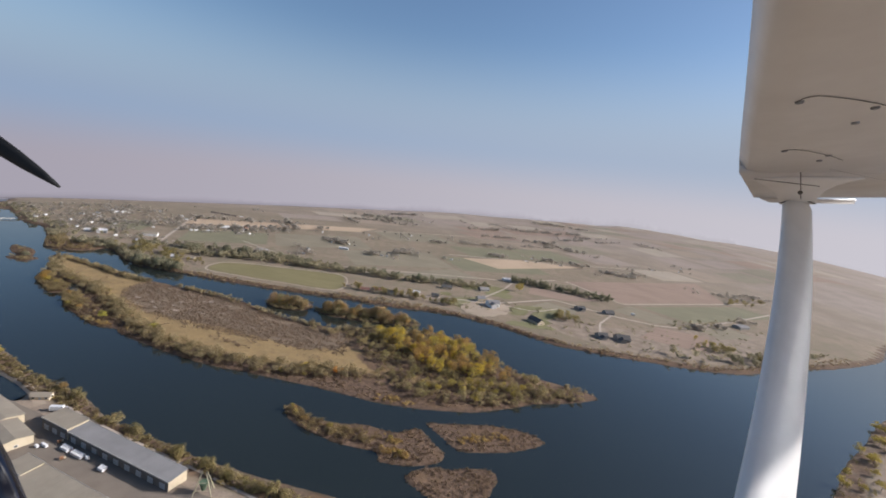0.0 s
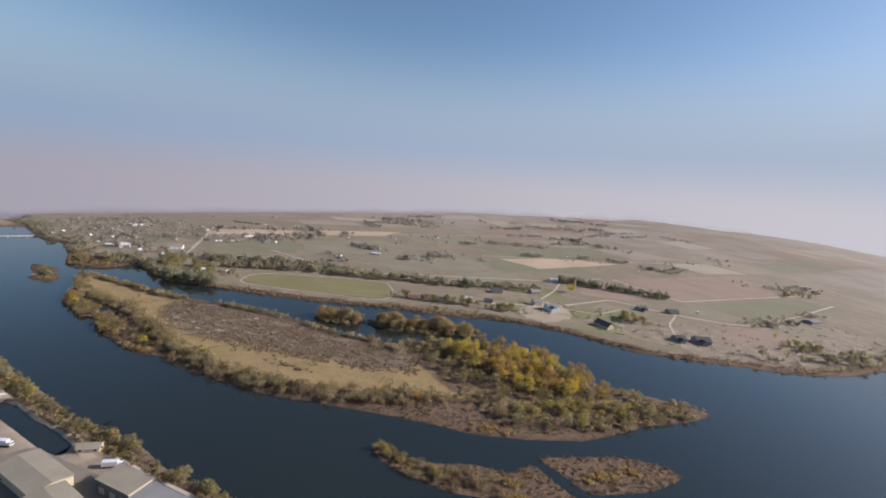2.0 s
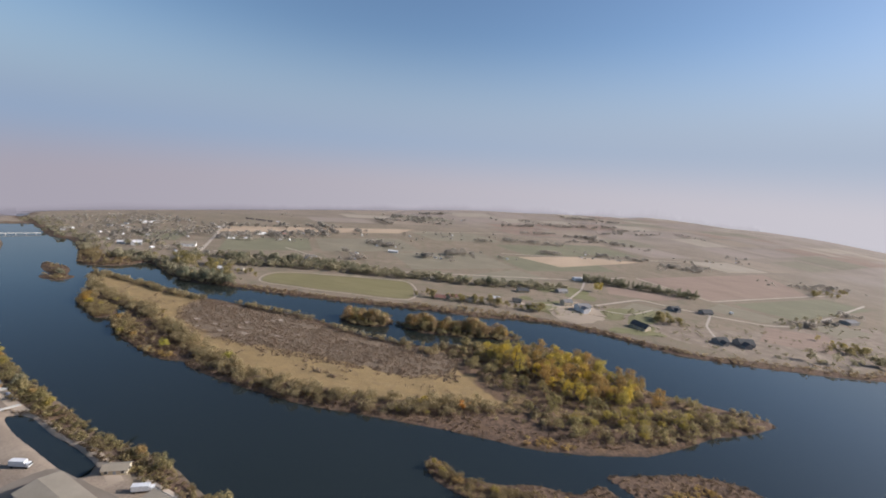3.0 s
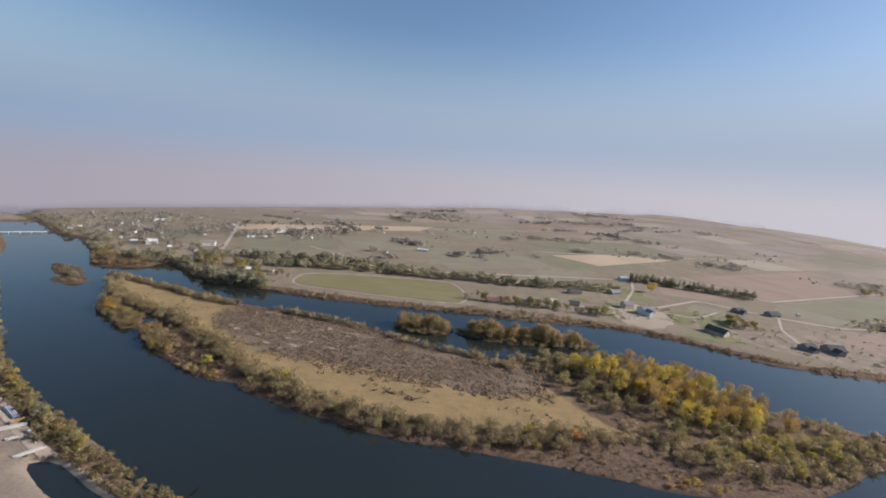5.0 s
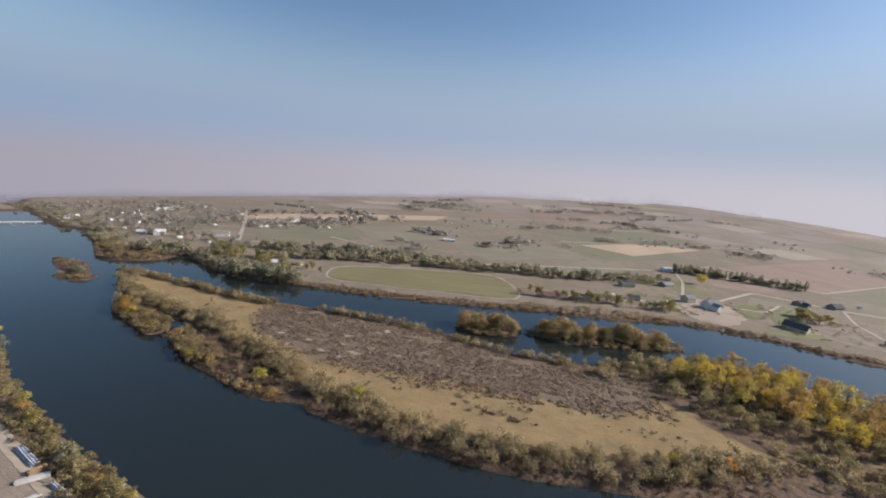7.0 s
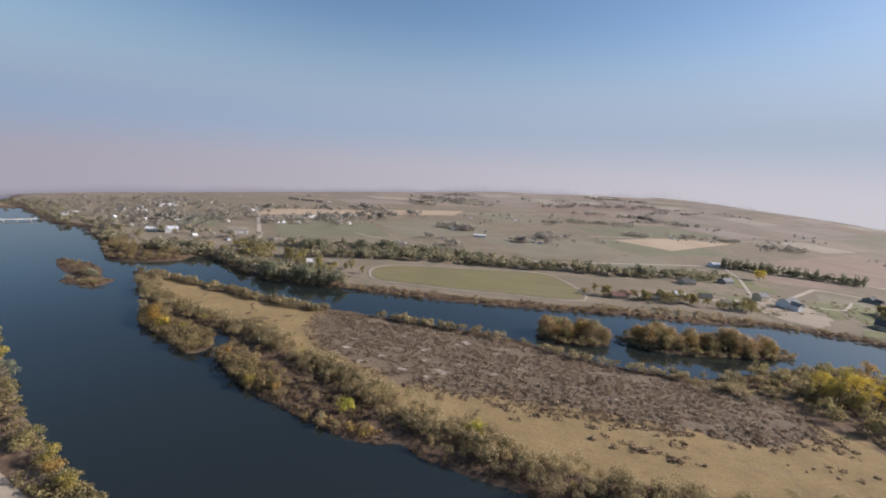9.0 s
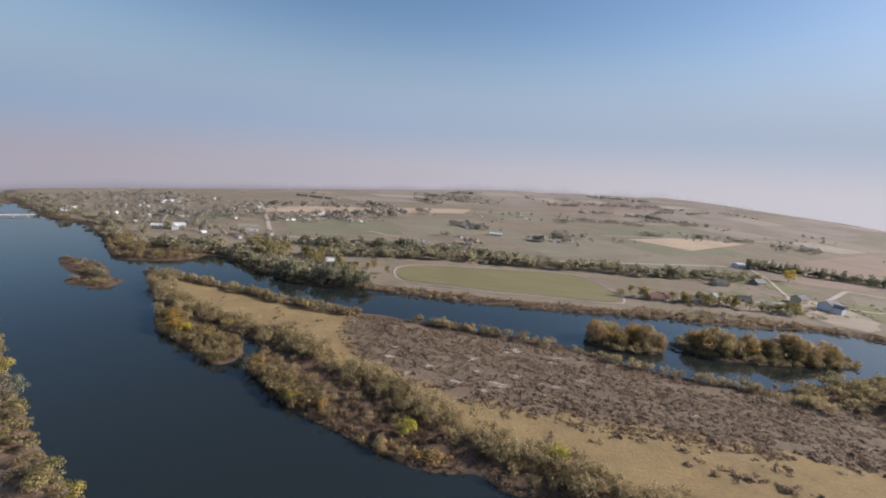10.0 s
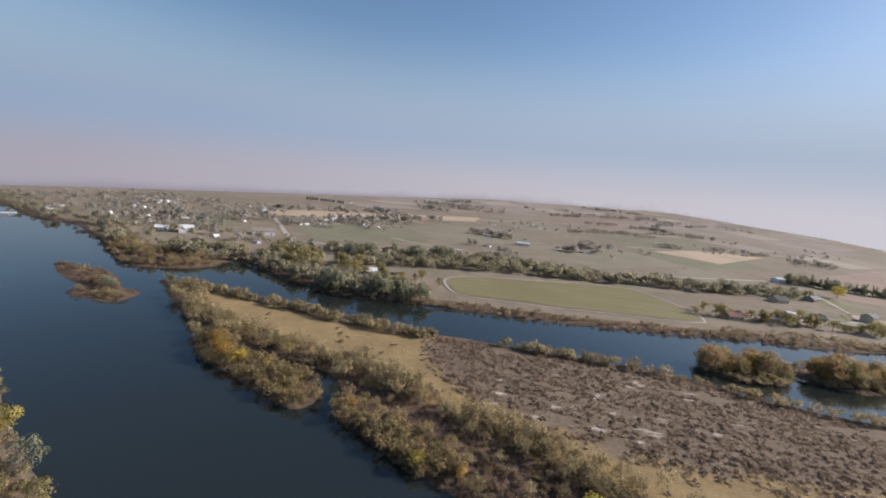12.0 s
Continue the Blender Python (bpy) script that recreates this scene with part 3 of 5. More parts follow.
field(ALFALFA, "alfalfa", 0.3, 24)
field(quad((-602, 899), (-258, 1178), (-279, 1064), (-571, 821)), "tan", 0.5, 24)
field(quad((-7, 922), (125, 1020), (290, 1070), (68, 866)), "tan", 0.6, 24)
field(quad((205, 860), (282, 754), (554, 935), (600, 1150)), "brown")
field(quad((315, 755), (375, 704), (625, 880), (575, 925)), "green")
field(quad((-470, 660), (-355, 735), (-410, 850), (-520, 770)), "green")
field(quad((-340, 740), (-190, 850), (-260, 980), (-400, 860)), "olive")
field(quad((-180, 690), (-20, 800), (-80, 920), (-240, 800)), "olive")
field(quad((0, 790), (180, 900), (130, 1010), (-60, 900)), "green")
field(quad((-640, 700), (-560, 690), (-600, 790), (-660, 760)), "green")
field(quad((105, 625), (160, 598), (178, 648), (135, 668)), "olive")
field(quad((245, 570), (330, 560), (372, 640), (295, 640)), "brown")
field(quad((245, 690), (300, 660), (360, 690), (290, 745)), "olive")
field(quad((110, 700), (180, 700), (240, 740), (120, 752)), "brown")
field(quad((-125, 668), (-45, 690), (30, 745), (-20, 790)), "olive")
field(quad((390, 640), (470, 690), (440, 720), (370, 668)), "olive")
for crop, corners in (("dirt", [(3, 570), (12, 540), (38, 535), (64, 561), (73, 578), (68, 605), (42, 624), (18, 602)]), ("lawn", [(-15, 588), (6, 606), (24, 614), (8, 572), (-24, 561)]),
                      ("lawn", [(74, 602), (94, 621), (124, 627), (104, 600), (83, 573)]), ("lawn", [(108, 598), (132, 626), (152, 634), (146, 600), (118, 571), (96, 564)]),
                      ("lawn", [(37, 652), (49, 674), (82, 668), (70, 642)]), ("lawn", [(0, 668), (14, 690), (30, 678), (12, 658)]), ("lawn", [(60, 526), (84, 543), (117, 545), (128, 534), (96, 524)])):
    edge = bulged(corners)
    field(edge + np.stack([grain(edge[:, 0], edge[:, 1], 5, 3), grain(edge[:, 0], edge[:, 1], 5, 8)], -1) * 7 - 3.5, crop, 0.3, 12)
rf = random.Random(5)
for iu in range(-8, 16):
    for iv in range(1, 15):
        o = np.array([-250.0, 250.0]) + U * (iu * 205 + (iv % 2) * 70) + V * (150 + iv * 150)
        lu, lv = rf.uniform(150, 197), rf.uniform(105, 145)
        # Far cells also draw the mauve and pale crops that imitate haze.
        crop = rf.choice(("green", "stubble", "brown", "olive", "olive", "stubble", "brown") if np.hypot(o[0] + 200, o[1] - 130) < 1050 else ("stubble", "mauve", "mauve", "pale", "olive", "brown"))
        q = quad(o, o + U * lu, o + U * lu + V * lv, o + V * lv)
        if depth_in(FAR_BANK, q[:, 0], q[:, 1]).min() < 75 or depth_in(PLAIN, q[:, 0], q[:, 1]).min() < 0 or q[:, 0].min() < -640 or rf.random() < 0.1:
            continue
        if max(depth_in(t, q[:, 0], q[:, 1]).max() for t in TAKEN[:23]) > 0 or max(depth_in(q, t[:, 0], t[:, 1]).max() for t in TAKEN[:23]) > 0:
            continue
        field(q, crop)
TRACK = "pale gravel farm track across the fields"
ribbon("road", [(-160, 530), (-172, 526), (-191, 524), (-227, 523), (-263, 520), (-299, 521), (-324, 521), (-336, 528), (-341, 547), (-341, 563), (-334, 574), (-315, 585), (-273, 595), (-229, 605), (-186, 612), (-171, 607), (-159, 582), (-154, 555), (-154, 542), (-160, 530)], 2.6, M_GRAVEL, "pale gravel track round the pasture", step=4.0)
ribbon("road", [(-480, 635), (-524, 728), (-561, 804), (-640, 960)], 7, M_GRAVEL, "straight pale farm road between trees")
ribbon("road", [(-132, 560), (-60, 572), (0, 590), (60, 612), (110, 655), (150, 690), (235, 655), (300, 648), (357, 668), (403, 708), (490, 782), (640, 915)], 6, M_GRAVEL, TRACK)
ribbon("road", [(203, 858), (280, 748), (560, 935), (700, 1030)], 6, M_GRAVEL, TRACK)
ribbon("road", [(186, 545), (200, 600), (232, 655)], 4, M_GRAVEL, "pale gravel driveway to the dark-roofed houses")
ribbon("road", [(20, 592), (70, 700), (88, 760)], 4.5, M_GRAVEL, TRACK)
ribbon("road", [(60, 600), (110, 600), (150, 640)], 3.5, M_GRAVEL, "pale gravel driveway beside the lawns")
ribbon("road", [(-470, 650), (-250, 640), (-120, 690), (95, 775), (180, 850)], 5, M_GRAVEL, TRACK)
ribbon("road", [(-400, 735), (-240, 640)], 4, M_GRAVEL, TRACK)
ribbon("road", [(-420, 985), (-150, 1215), (80, 1400)], 7, M_GRAVEL, TRACK)
ribbon("road", [(-40, 940), (230, 1065), (520, 1240)], 6, M_GRAVEL, TRACK)
ribbon("road", [(-400, 290), (-372, 277), (-346, 263.5), (-318, 249.5), (-292, 241.5), (-262, 232.5), (-244, 224), (-230, 214)], 7.5, CROPS["dirt"], "dusty dirt bank road beside the settling pond", lift=0.1)
ribbon("path", [(-220, 219), (-183, 208), (-150, 199.5), (-124, 193), (-111, 190), (-96, 185), (-85, 182), (-66, 177), (-30, 170)], 2.6, M_GRAVEL, "narrow pale gravel path along the bank behind the warehouses")
YARD = bulged([(-262, 214), (-236, 210), (-190, 199), (-120, 180), (-60, 160), (-60, 90), (-240, 90), (-270, 170)])
v_, f_ = drape(YARD, 0.3, 40)
tagged(new("pavement", mesh_of("pavement", v_, f_, M_ASPHALT, True)), "worn dark asphalt yard between the warehouses", "yard", kind="structure")

# ---- plants ----
def leaf_quads(rng, centres, normals, size):
    """Small leaf-spray quads at the centres, facing roughly along the normals."""
    n = len(centres)
    nrm = normals + rng.normal(0, 0.4, (n, 3))
    nrm /= np.linalg.norm(nrm, axis=1)[:, None]
    ref = rng.normal(0, 1, (n, 3))
    a = np.cross(nrm, ref)
    a /= np.linalg.norm(a, axis=1)[:, None] + 1e-9
    b = np.cross(nrm, a)
    s = (size * rng.uniform(0.6, 1.4, n))[:, None]
    soft = normals * 0.75 + nrm * 0.25
    soft /= np.linalg.norm(soft, axis=1)[:, None]
    return np.stack([centres - a * s, centres - b * s * 0.7, centres + a * s, centres + b * s * 0.7], 1), np.repeat(soft[:, None], 4, 1)


def lobes_cloud(rng, lobes, per, size):
    """Leaves on and inside a set of lobes (x, y, z, radius across, radius up)."""
    out = []
    for x, y, z, r, h in lobes:
        d = rng.normal(0, 1, (per, 3))
        d[:, 2] = np.where(d[:, 2] < -0.5, -d[:, 2] * 0.5, d[:, 2])
        d /= np.linalg.norm(d, axis=1)[:, None]
        depth = np.where(rng.rand(per) < 0.85, rng.uniform(0.78, 1.16, per), rng.uniform(0.5, 0.8, per))[:, None]
        out.append(leaf_quads(rng, np.array([x, y, z]) + d * depth * np.array([r, r, h]), d, size))
    return np.concatenate([q for q, _ in out]), np.concatenate([n for _, n in out])


def shrub_form(rng, kind):
    """Leaf quads of one plant, about 1 high and 1 across at the base scale."""
    if kind == "sage":
        lobes = [(rng.uniform(-0.3, 0.3), rng.uniform(-0.3, 0.3), 0.3, rng.uniform(0.25, 0.45), rng.uniform(0.25, 0.45)) for _ in range(3)]
        return lobes_cloud(rng, lobes, 8, 0.17)
    if kind == "brush":
        lobes = [(rng.uniform(-0.35, 0.35), rng.uniform(-0.35, 0.35), rng.uniform(0.3, 0.55), rng.uniform(0.2, 0.4), rng.uniform(0.3, 0.5)) for _ in range(4)]
        return lobes_cloud(rng, lobes, 15, 0.105)
    if kind == "willow":
        lobes = [(rng.uniform(-0.38, 0.38), rng.uniform(-0.38, 0.38), rng.uniform(0.35, 0.75), rng.uniform(0.16, 0.3), rng.uniform(0.22, 0.42)) for _ in range(9)]
        return lobes_cloud(rng, lobes, 40, 0.042)
    if kind == "shrub":
        lobes = [(rng.uniform(-0.38, 0.38), rng.uniform(-0.38, 0.38), rng.uniform(0.3, 0.7), rng.uniform(0.2, 0.34), rng.uniform(0.22, 0.4)) for _ in range(6)]
        return lobes_cloud(rng, lobes, 20, 0.08)
    if kind == "far":
        lobes = [(rng.uniform(-0.28, 0.28), rng.uniform(-0.28, 0.28), rng.uniform(0.35, 0.75), rng.uniform(0.2, 0.32), rng.uniform(0.2, 0.3)) for _ in range(6)]
        return lobes_cloud(rng, lobes, 16, 0.095)
    lobes = [(rng.uniform(-0.3, 0.3), rng.uniform(-0.3, 0.3), rng.uniform(0.35, 0.8), rng.uniform(0.16, 0.3), rng.uniform(0.15, 0.25)) for _ in range(9)]
    return lobes_cloud(rng, lobes, 20, 0.068)


FORMS = {kind: [shrub_form(np.random.RandomState(100 + i), kind) for i in range(7)] for kind in ("sage", "brush", "willow", "shrub", "tree", "far")}


def thicket(name, kind, places, heights, material, label, category, seed, spread=1.0, low=0.0, share=1.0):
    """Many plants in one mesh: places (n, 2), heights (n); share thins the leaf clumps and widens those left."""
    rng = np.random.RandomState(seed)
    places = np.asarray(places, float)
    z, inner = land(places[:, 0], places[:, 1])
    keep = inner > low
    places, z, heights = places[keep], z[keep], np.asarray(heights)[keep]
    quads, tint, facing = [], [], []
    pick = rng.randint(0, 7, len(places))
    for f in range(7):
        some = pick == f
        n = some.sum()
        if not n:
            continue
        form, soft = FORMS[kind][f]
        if share < 1.0:
            some_leaves = np.sort(np.random.RandomState(f).permutation(len(form))[:int(len(form) * share)])
            form, soft = form[some_leaves], soft[some_leaves]
            middle = form.mean(1, keepdims=True)
            form = middle + (form - middle) * share ** -0.5
        turn = rng.uniform(0, 2 * math.pi, n)
        c, s = np.cos(turn)[:, None, None], np.sin(turn)[:, None, None]
        wide = (heights[some] * spread * rng.uniform(0.8, 1.25, n))[:, None, None]
        x = (form[None, ..., 0] * c - form[None, ..., 1] * s) * wide + places[some, 0][:, None, None]
        y = (form[None, ..., 0] * s + form[None, ..., 1] * c) * wide + places[some, 1][:, None, None]
        up = form[None, ..., 2] * heights[some][:, None, None] + (z[some] - 0.1)[:, None, None]
        quads.append(np.stack([x, y, up], -1).reshape(-1, 3))
        facing.append(np.stack(np.broadcast_arrays(soft[None, ..., 0] * c - soft[None, ..., 1] * s, soft[None, ..., 0] * s + soft[None, ..., 1] * c, soft[None, ..., 2]), -1).reshape(-1, 3))
        tint.append(np.repeat(rng.rand(n), form.shape[0] * 4))
    v = np.concatenate(quads)
    faces = np.arange(len(v)).reshape(-1, 4)
    return tagged(new(name, mesh_of(name, v, faces, material, False, np.concatenate(facing), tint=np.concatenate(tint))), label, category, kind="stuff")


def along(points, width, n, rng):
    """Random places within a band along a line."""
    p = np.array(points, float)
    t = np.concatenate([[0], np.cumsum(np.hypot(*np.diff(p, axis=0).T))])
    s = rng.uniform(0, t[-1], n)
    xy = np.stack([np.interp(s, t, p[:, 0]), np.interp(s, t, p[:, 1])], -1)
    return xy + rng.normal(0, width / 2.6, (n, 2)).clip(-width / 2, width / 2)


def within(outline, n, rng, gap=0.0):
    lo, hi = outline.min(0), outline.max(0)
    out = np.empty((0, 2))
    while len(out) < n:
        p = rng.uniform(lo, hi, (n * 3, 2))
        out = np.concatenate([out, p[depth_in(outline, p[:, 0], p[:, 1]) > gap]])
    return out[:n]


rp = np.random.RandomState(11)
WOODS = bulged([(-104, 405), (-80, 428), (-40, 440), (0, 440), (40, 405), (80, 380), (120, 370), (85, 345), (45, 322), (0, 305), (-30, 312), (-55, 335), (-80, 370)])
BELT = [(-490, 474), (-462, 442), (-437, 426), (-415, 418), (-387, 407), (-357, 394), (-337, 379), (-314, 363), (-292, 350), (-265, 333), (-227, 316), (-190, 308), (-150, 307), (-110, 314), (-75, 322)]
p = along(BELT, 15, 430, rp)
thicket("willow_thicket", "willow", p, rp.uniform(3.6, 7.2, len(p)), M_WILLOW, "grey-olive willow thicket along the island shore", "willows", 1, 0.95, 0.5)
p = np.concatenate([along([(-500, 488), (-446, 472), (-381, 452), (-349, 446)], 7, 170, rp), along([(-318, 449), (-262, 441)], 7, 46, rp), along([(-255, 440), (-190, 420), (-132, 413), (-95, 424)], 9, 50, rp), along([(-140, 405), (-100, 400), (-60, 425), (-20, 445)], 16, 80, rp), along([(-205, 424), (-165, 414), (-130, 408), (-105, 412)], 9, 60, rp), along([(-100, 418), (-40, 400)], 26, 60, rp)])
thicket("shore_shrub", "shrub", p, rp.uniform(2.6, 6.0, len(p)), M_WILLOW, "straw-grey shrubs along the island's channel shore", "shrubs", 2, 0.95, 0.5)
p = np.concatenate([along([(x, y - 8) for x, y in BELT[3:]], 15, 1000, rp), within(LOW_ISLAND, 420, rp, 0.5), within(SEDGE_ISLAND, 330, rp, 0.5), within(MUD_ISLAND, 280, rp, 0.5), within(ISLET, 200, rp, 2.0),
    along([(-377, 372), (-345, 358), (-318, 346), (-290, 334)], 20, 330, rp), along([(-110, 300), (-40, 302), (40, 318), (130, 368)], 16, 420, rp), along([(-580, 548), (-551, 522), (-524, 517), (-500, 536)], 14, 150, rp)])
thicket("rust_brush", "brush", p, rp.uniform(0.6, 1.6, len(p)), M_BRUSH, "rust-brown sedge and brush on the low muddy shores", "brush", 3, 1.3, 0.2, share=0.7)
p = np.concatenate([along(BELT, 15, 80, rp), within(WOODS, 70, rp, 0.0), within(CAPE, 170, rp, 1.0), along([(-98, 262), (-80, 250), (-60, 247), (-40, 248)], 11, 130, rp), along([(-98, 262), (-85, 256)], 6, 8, rp), within(ISLET, 7, rp, 5.0), along([(-376, 384), (-368, 366), (-354, 354), (-343, 350)], 18, 80, rp), along([(-374, 380), (-358, 363), (-346, 355)], 15, 45, rp), along([(-600, 575), (-560, 545), (-520, 524), (-500, 540)], 24, 170, rp)])
thicket("bronze_shrub", "willow", p, rp.uniform(2.5, 5.2, len(p)) * np.where(p[:, 1] < 300, 0.72, 1.0), leafy("bronze_shrub_leaves", (0.250, 0.186, 0.088), (0.375, 0.285, 0.138), (0.445, 0.345, 0.185), tint=True), "bronze-olive shrubs crowding the low capes and islets", "shrubs", 4, 1.0, 0.5, share=0.72)
p = np.concatenate([along(BELT, 14, 90, rp), within(WOODS, 60, rp, 0.0), within(CAPE, 14, rp, 2.0)])
thicket("brown_shrub", "willow", p, rp.uniform(2.2, 5.2, len(p)), leafy("brown_thinning_leaves", (0.150, 0.112, 0.070), (0.225, 0.165, 0.098), (0.280, 0.210, 0.130), tint=True), "dark brown half-bare shrubs among the willows", "shrubs", 18, 1.0, 0.5)
p = along(BELT, 13, 26, rp)
thicket("yellow_shrub", "willow", p, rp.uniform(2.6, 5.0, len(p)), leafy("yellow_olive_leaves", (0.36, 0.295, 0.085), (0.45, 0.36, 0.12), (0.50, 0.41, 0.16), tint=True), "yellow-olive shrubs brightening the willow belt", "shrubs", 19, 0.95, 0.5)
p = within(SCRUB, 11500, rp, -7.0)
g = rough(p[:, 0], p[:, 1], 22, 4) + 0.3 * grain(p[:, 0] * 0.3, p[:, 1], 9, 6) + 0.8 * (rough(p[:, 0] * 0.3, p[:, 1], 4, 8) - 0.5)
p = p[(g > 0.385) & (bare_at(p[:, 0], p[:, 1]) < 0.3)]
thicket("sage_scrub", "sage", p, 0.32 + 0.95 * rp.rand(len(p)) ** 1.8, M_SCRUB, "low grey-brown sage scrub over bare sandy soil", "scrub", 5, 1.7, share=0.75)
p = along([(-245, 362), (-200, 352), (-150, 344), (-105, 350)], 26, 420, rp)
p = p[rough(p[:, 0] * 0.4, p[:, 1], 6, 5) > 0.56]
p = np.concatenate([p, along([(-330, 374), (-300, 362), (-250, 350)], 10, 12, rp), along([(-440, 455), (-380, 430), (-350, 410)], 40, 40, rp)])
thicket("lone_sage", "sage", p, rp.uniform(0.7, 1.9, len(p)), M_SCRUB, "scattered dark sage bushes on golden grass", "scrub", 6, 1.8)
p = np.concatenate([within(WOODS, 430, rp, 0.0), along([(30, 326), (75, 345), (125, 367)], 26, 130, rp), along([(-78, 322), (-40, 326), (0, 322)], 20, 80, rp)])
thicket("understorey", "shrub", p, rp.uniform(1.6, 5.0, len(p)), M_WILLOW, "grey-olive undergrowth beneath the cottonwoods", "shrubs", 7, 1.0, 0.5, share=0.7)
p = np.concatenate([along([(-585, 552), (-551, 520), (-526, 518), (-500, 536), (-480, 549), (-448, 525), (-421, 509), (-398, 500), (-336, 500)], 6, 190, rp), along([(-336, 503), (-267, 502), (-194, 507), (-137, 515), (-80, 519)], 10, 280, rp), along([(-150, 520), (-110, 526), (-60, 529), (-20, 534)], 9, 90, rp), along([(-80, 518), (-20, 529), (45, 521), (97, 500), (140, 490)], 7, 170, rp), along([(140, 489), (219, 496), (322, 512), (400, 550), (474, 594), (600, 670)], 13, 330, rp)])
thicket("bank_brush", "shrub", p, rp.uniform(1.1, 3.2, len(p)), leafy("straw_russet_reed_leaves", (0.270, 0.190, 0.112), (0.430, 0.335, 0.190), (0.480, 0.385, 0.235), tint=True), "dry grey-brown brush lining the far bank", "brush", 8, 1.2, 0.3, share=0.7)
BRINK = [(-640, 514), (-560, 432), (-499, 378), (-450, 336), (-380, 292), (-352, 277), (-322, 261.5), (-286, 247), (-258, 238.5), (-228, 226.5), (-204, 219)]
LOWER_BRINK = [(-204, 219), (-180, 212), (-150, 203.5), (-124, 196.5), (-100, 190), (-80, 187.5), (-30, 184)]
p = np.concatenate([along(BRINK, 13, 820, rp), along(BRINK[4:], 11, 400, rp), along(LOWER_BRINK, 7.5, 400, rp), along([(250, 258), (300, 300), (360, 355), (480, 455), (640, 560)], 26, 200, rp)])
thicket("bank_thicket", "shrub", p, (1.2 + 2.8 * rp.rand(len(p)) ** 1.4) * np.where(p[:, 0] > -310, 0.8, 1.0), leafy("yellow_brown_bank_leaves", (0.215, 0.160, 0.085), (0.345, 0.280, 0.125), (0.400, 0.335, 0.160), tint=True), "yellow-brown thicket along the industrial bank", "shrubs", 9, 1.0, 0.4, share=0.75)
p = np.concatenate([along([(-545, 560), (-500, 558), (-448, 535), (-421, 520), (-385, 510), (-350, 506)], 22, 300, rp), along([(-900, 775), (-728, 665), (-640, 620), (-590, 575)], 34, 250, rp), along([(-470, 600), (-420, 628), (-360, 635), (-317, 640), (-246, 650), (-180, 646)], 22, 230, rp),
    along([(-180, 648), (-124, 640), (-60, 652), (-10, 668), (40, 690)], 18, 190, rp), along([(228, 514), (300, 522), (380, 552), (470, 604), (560, 665)], 16, 60, rp), along([(300, 640), (380, 690), (470, 770)], 30, 26, rp), within(bulged([(-900, 800), (-700, 650), (-560, 600), (-540, 720), (-640, 900), (-800, 950)]), 60, rp), within(bulged([(-560, 600), (-480, 570), (-430, 600), (-470, 660), (-560, 700)]), 34, rp)])
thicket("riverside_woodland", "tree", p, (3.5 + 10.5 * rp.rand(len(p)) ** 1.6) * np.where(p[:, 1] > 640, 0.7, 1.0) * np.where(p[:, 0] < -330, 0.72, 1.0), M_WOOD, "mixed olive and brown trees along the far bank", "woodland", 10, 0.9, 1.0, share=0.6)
p = np.concatenate([within(RIVERSIDE, 230, rp, -10.0), along([(100, 612), (180, 590), (170, 560)], 30, 40, rp), along([(330, 560), (420, 580)], 40, 70, rp), along([(-150, 556), (-60, 560), (30, 566)], 18, 60, rp)])
thicket("garden_shrub", "shrub", p, rp.uniform(1.2, 3.8, len(p)), M_WOOD, "scattered brown and olive shrubs between the riverside houses", "shrubs", 13, 1.2, 5.0)
p = np.concatenate([along([(16, 266), (40, 276)], 7, 26, rp), along([(42, 279), (50, 279)], 6, 14, rp), along([(-28, 240), (-16, 238)], 6, 16, rp), along([(-30, 254), (-24, 250)], 6, 10, rp), along([(-46, 297), (-20, 298)], 6, 20, rp), along([(-318, 334), (-290, 328)], 5, 24, rp)])
thicket("ochre_reed", "brush", p, rp.uniform(1.2, 2.6, len(p)), leafy("ochre_reed_leaves", (0.42, 0.27, 0.09), (0.50, 0.36, 0.13), (0.55, 0.42, 0.18), tint=True), "ochre reed clumps on the low islands", "reeds", 14, 1.5, 0.3)
rq = np.random.RandomState(77)
p = np.concatenate([along([(-374, 368), (-346, 347), (-322, 335), (-296, 327), (-262, 314)], 8, 230, rq), along([(-352, 361), (-320, 346), (-286, 335)], 15, 190, rq)])
thicket("shore_sedge", "brush", p, rq.uniform(0.7, 2.0, len(p)), M_BRUSH, "rust-brown sedge and brush on the low muddy shores", "brush", 25, 1.2, 0.2, share=0.7)
p = np.concatenate([along([(-372, 369), (-346, 349), (-322, 337), (-296, 329)], 7, 34, rq), along([(-350, 360), (-310, 343)], 12, 16, rq), within(ISLET, 16, rq, 4.0), along([(-514, 457), (-505, 452)], 9, 14, rq)])
thicket("olive_shrub", "willow", p, rq.uniform(1.6, 3.6, len(p)), M_WILLOW, "grey-olive shrubs scattered on the muddy shores", "shrubs", 26, 1.0, 0.4)
p = along([(-318, 246), (-304, 248), (-281, 238.5), (-260, 231.5), (-246, 225)], 2.2, 130, rp)
thicket("pond_reed", "brush", p, rp.uniform(0.6, 1.7, len(p)), M_BRUSH, "brown reeds fringing the settling pond", "reeds", 22, 1.2)
p = np.concatenate([along(np.concatenate([o, o[:1]]), 5, n, rp) for o, n in ((COPSE_WEST, 80), (COPSE_EAST, 170))] + [along([(-152, 453), (-134, 446.5), (-94, 450), (-48, 460)], 6, 80, rp), along([(-208, 449), (-188, 441.5), (-168, 448)], 6, 40, rp)])
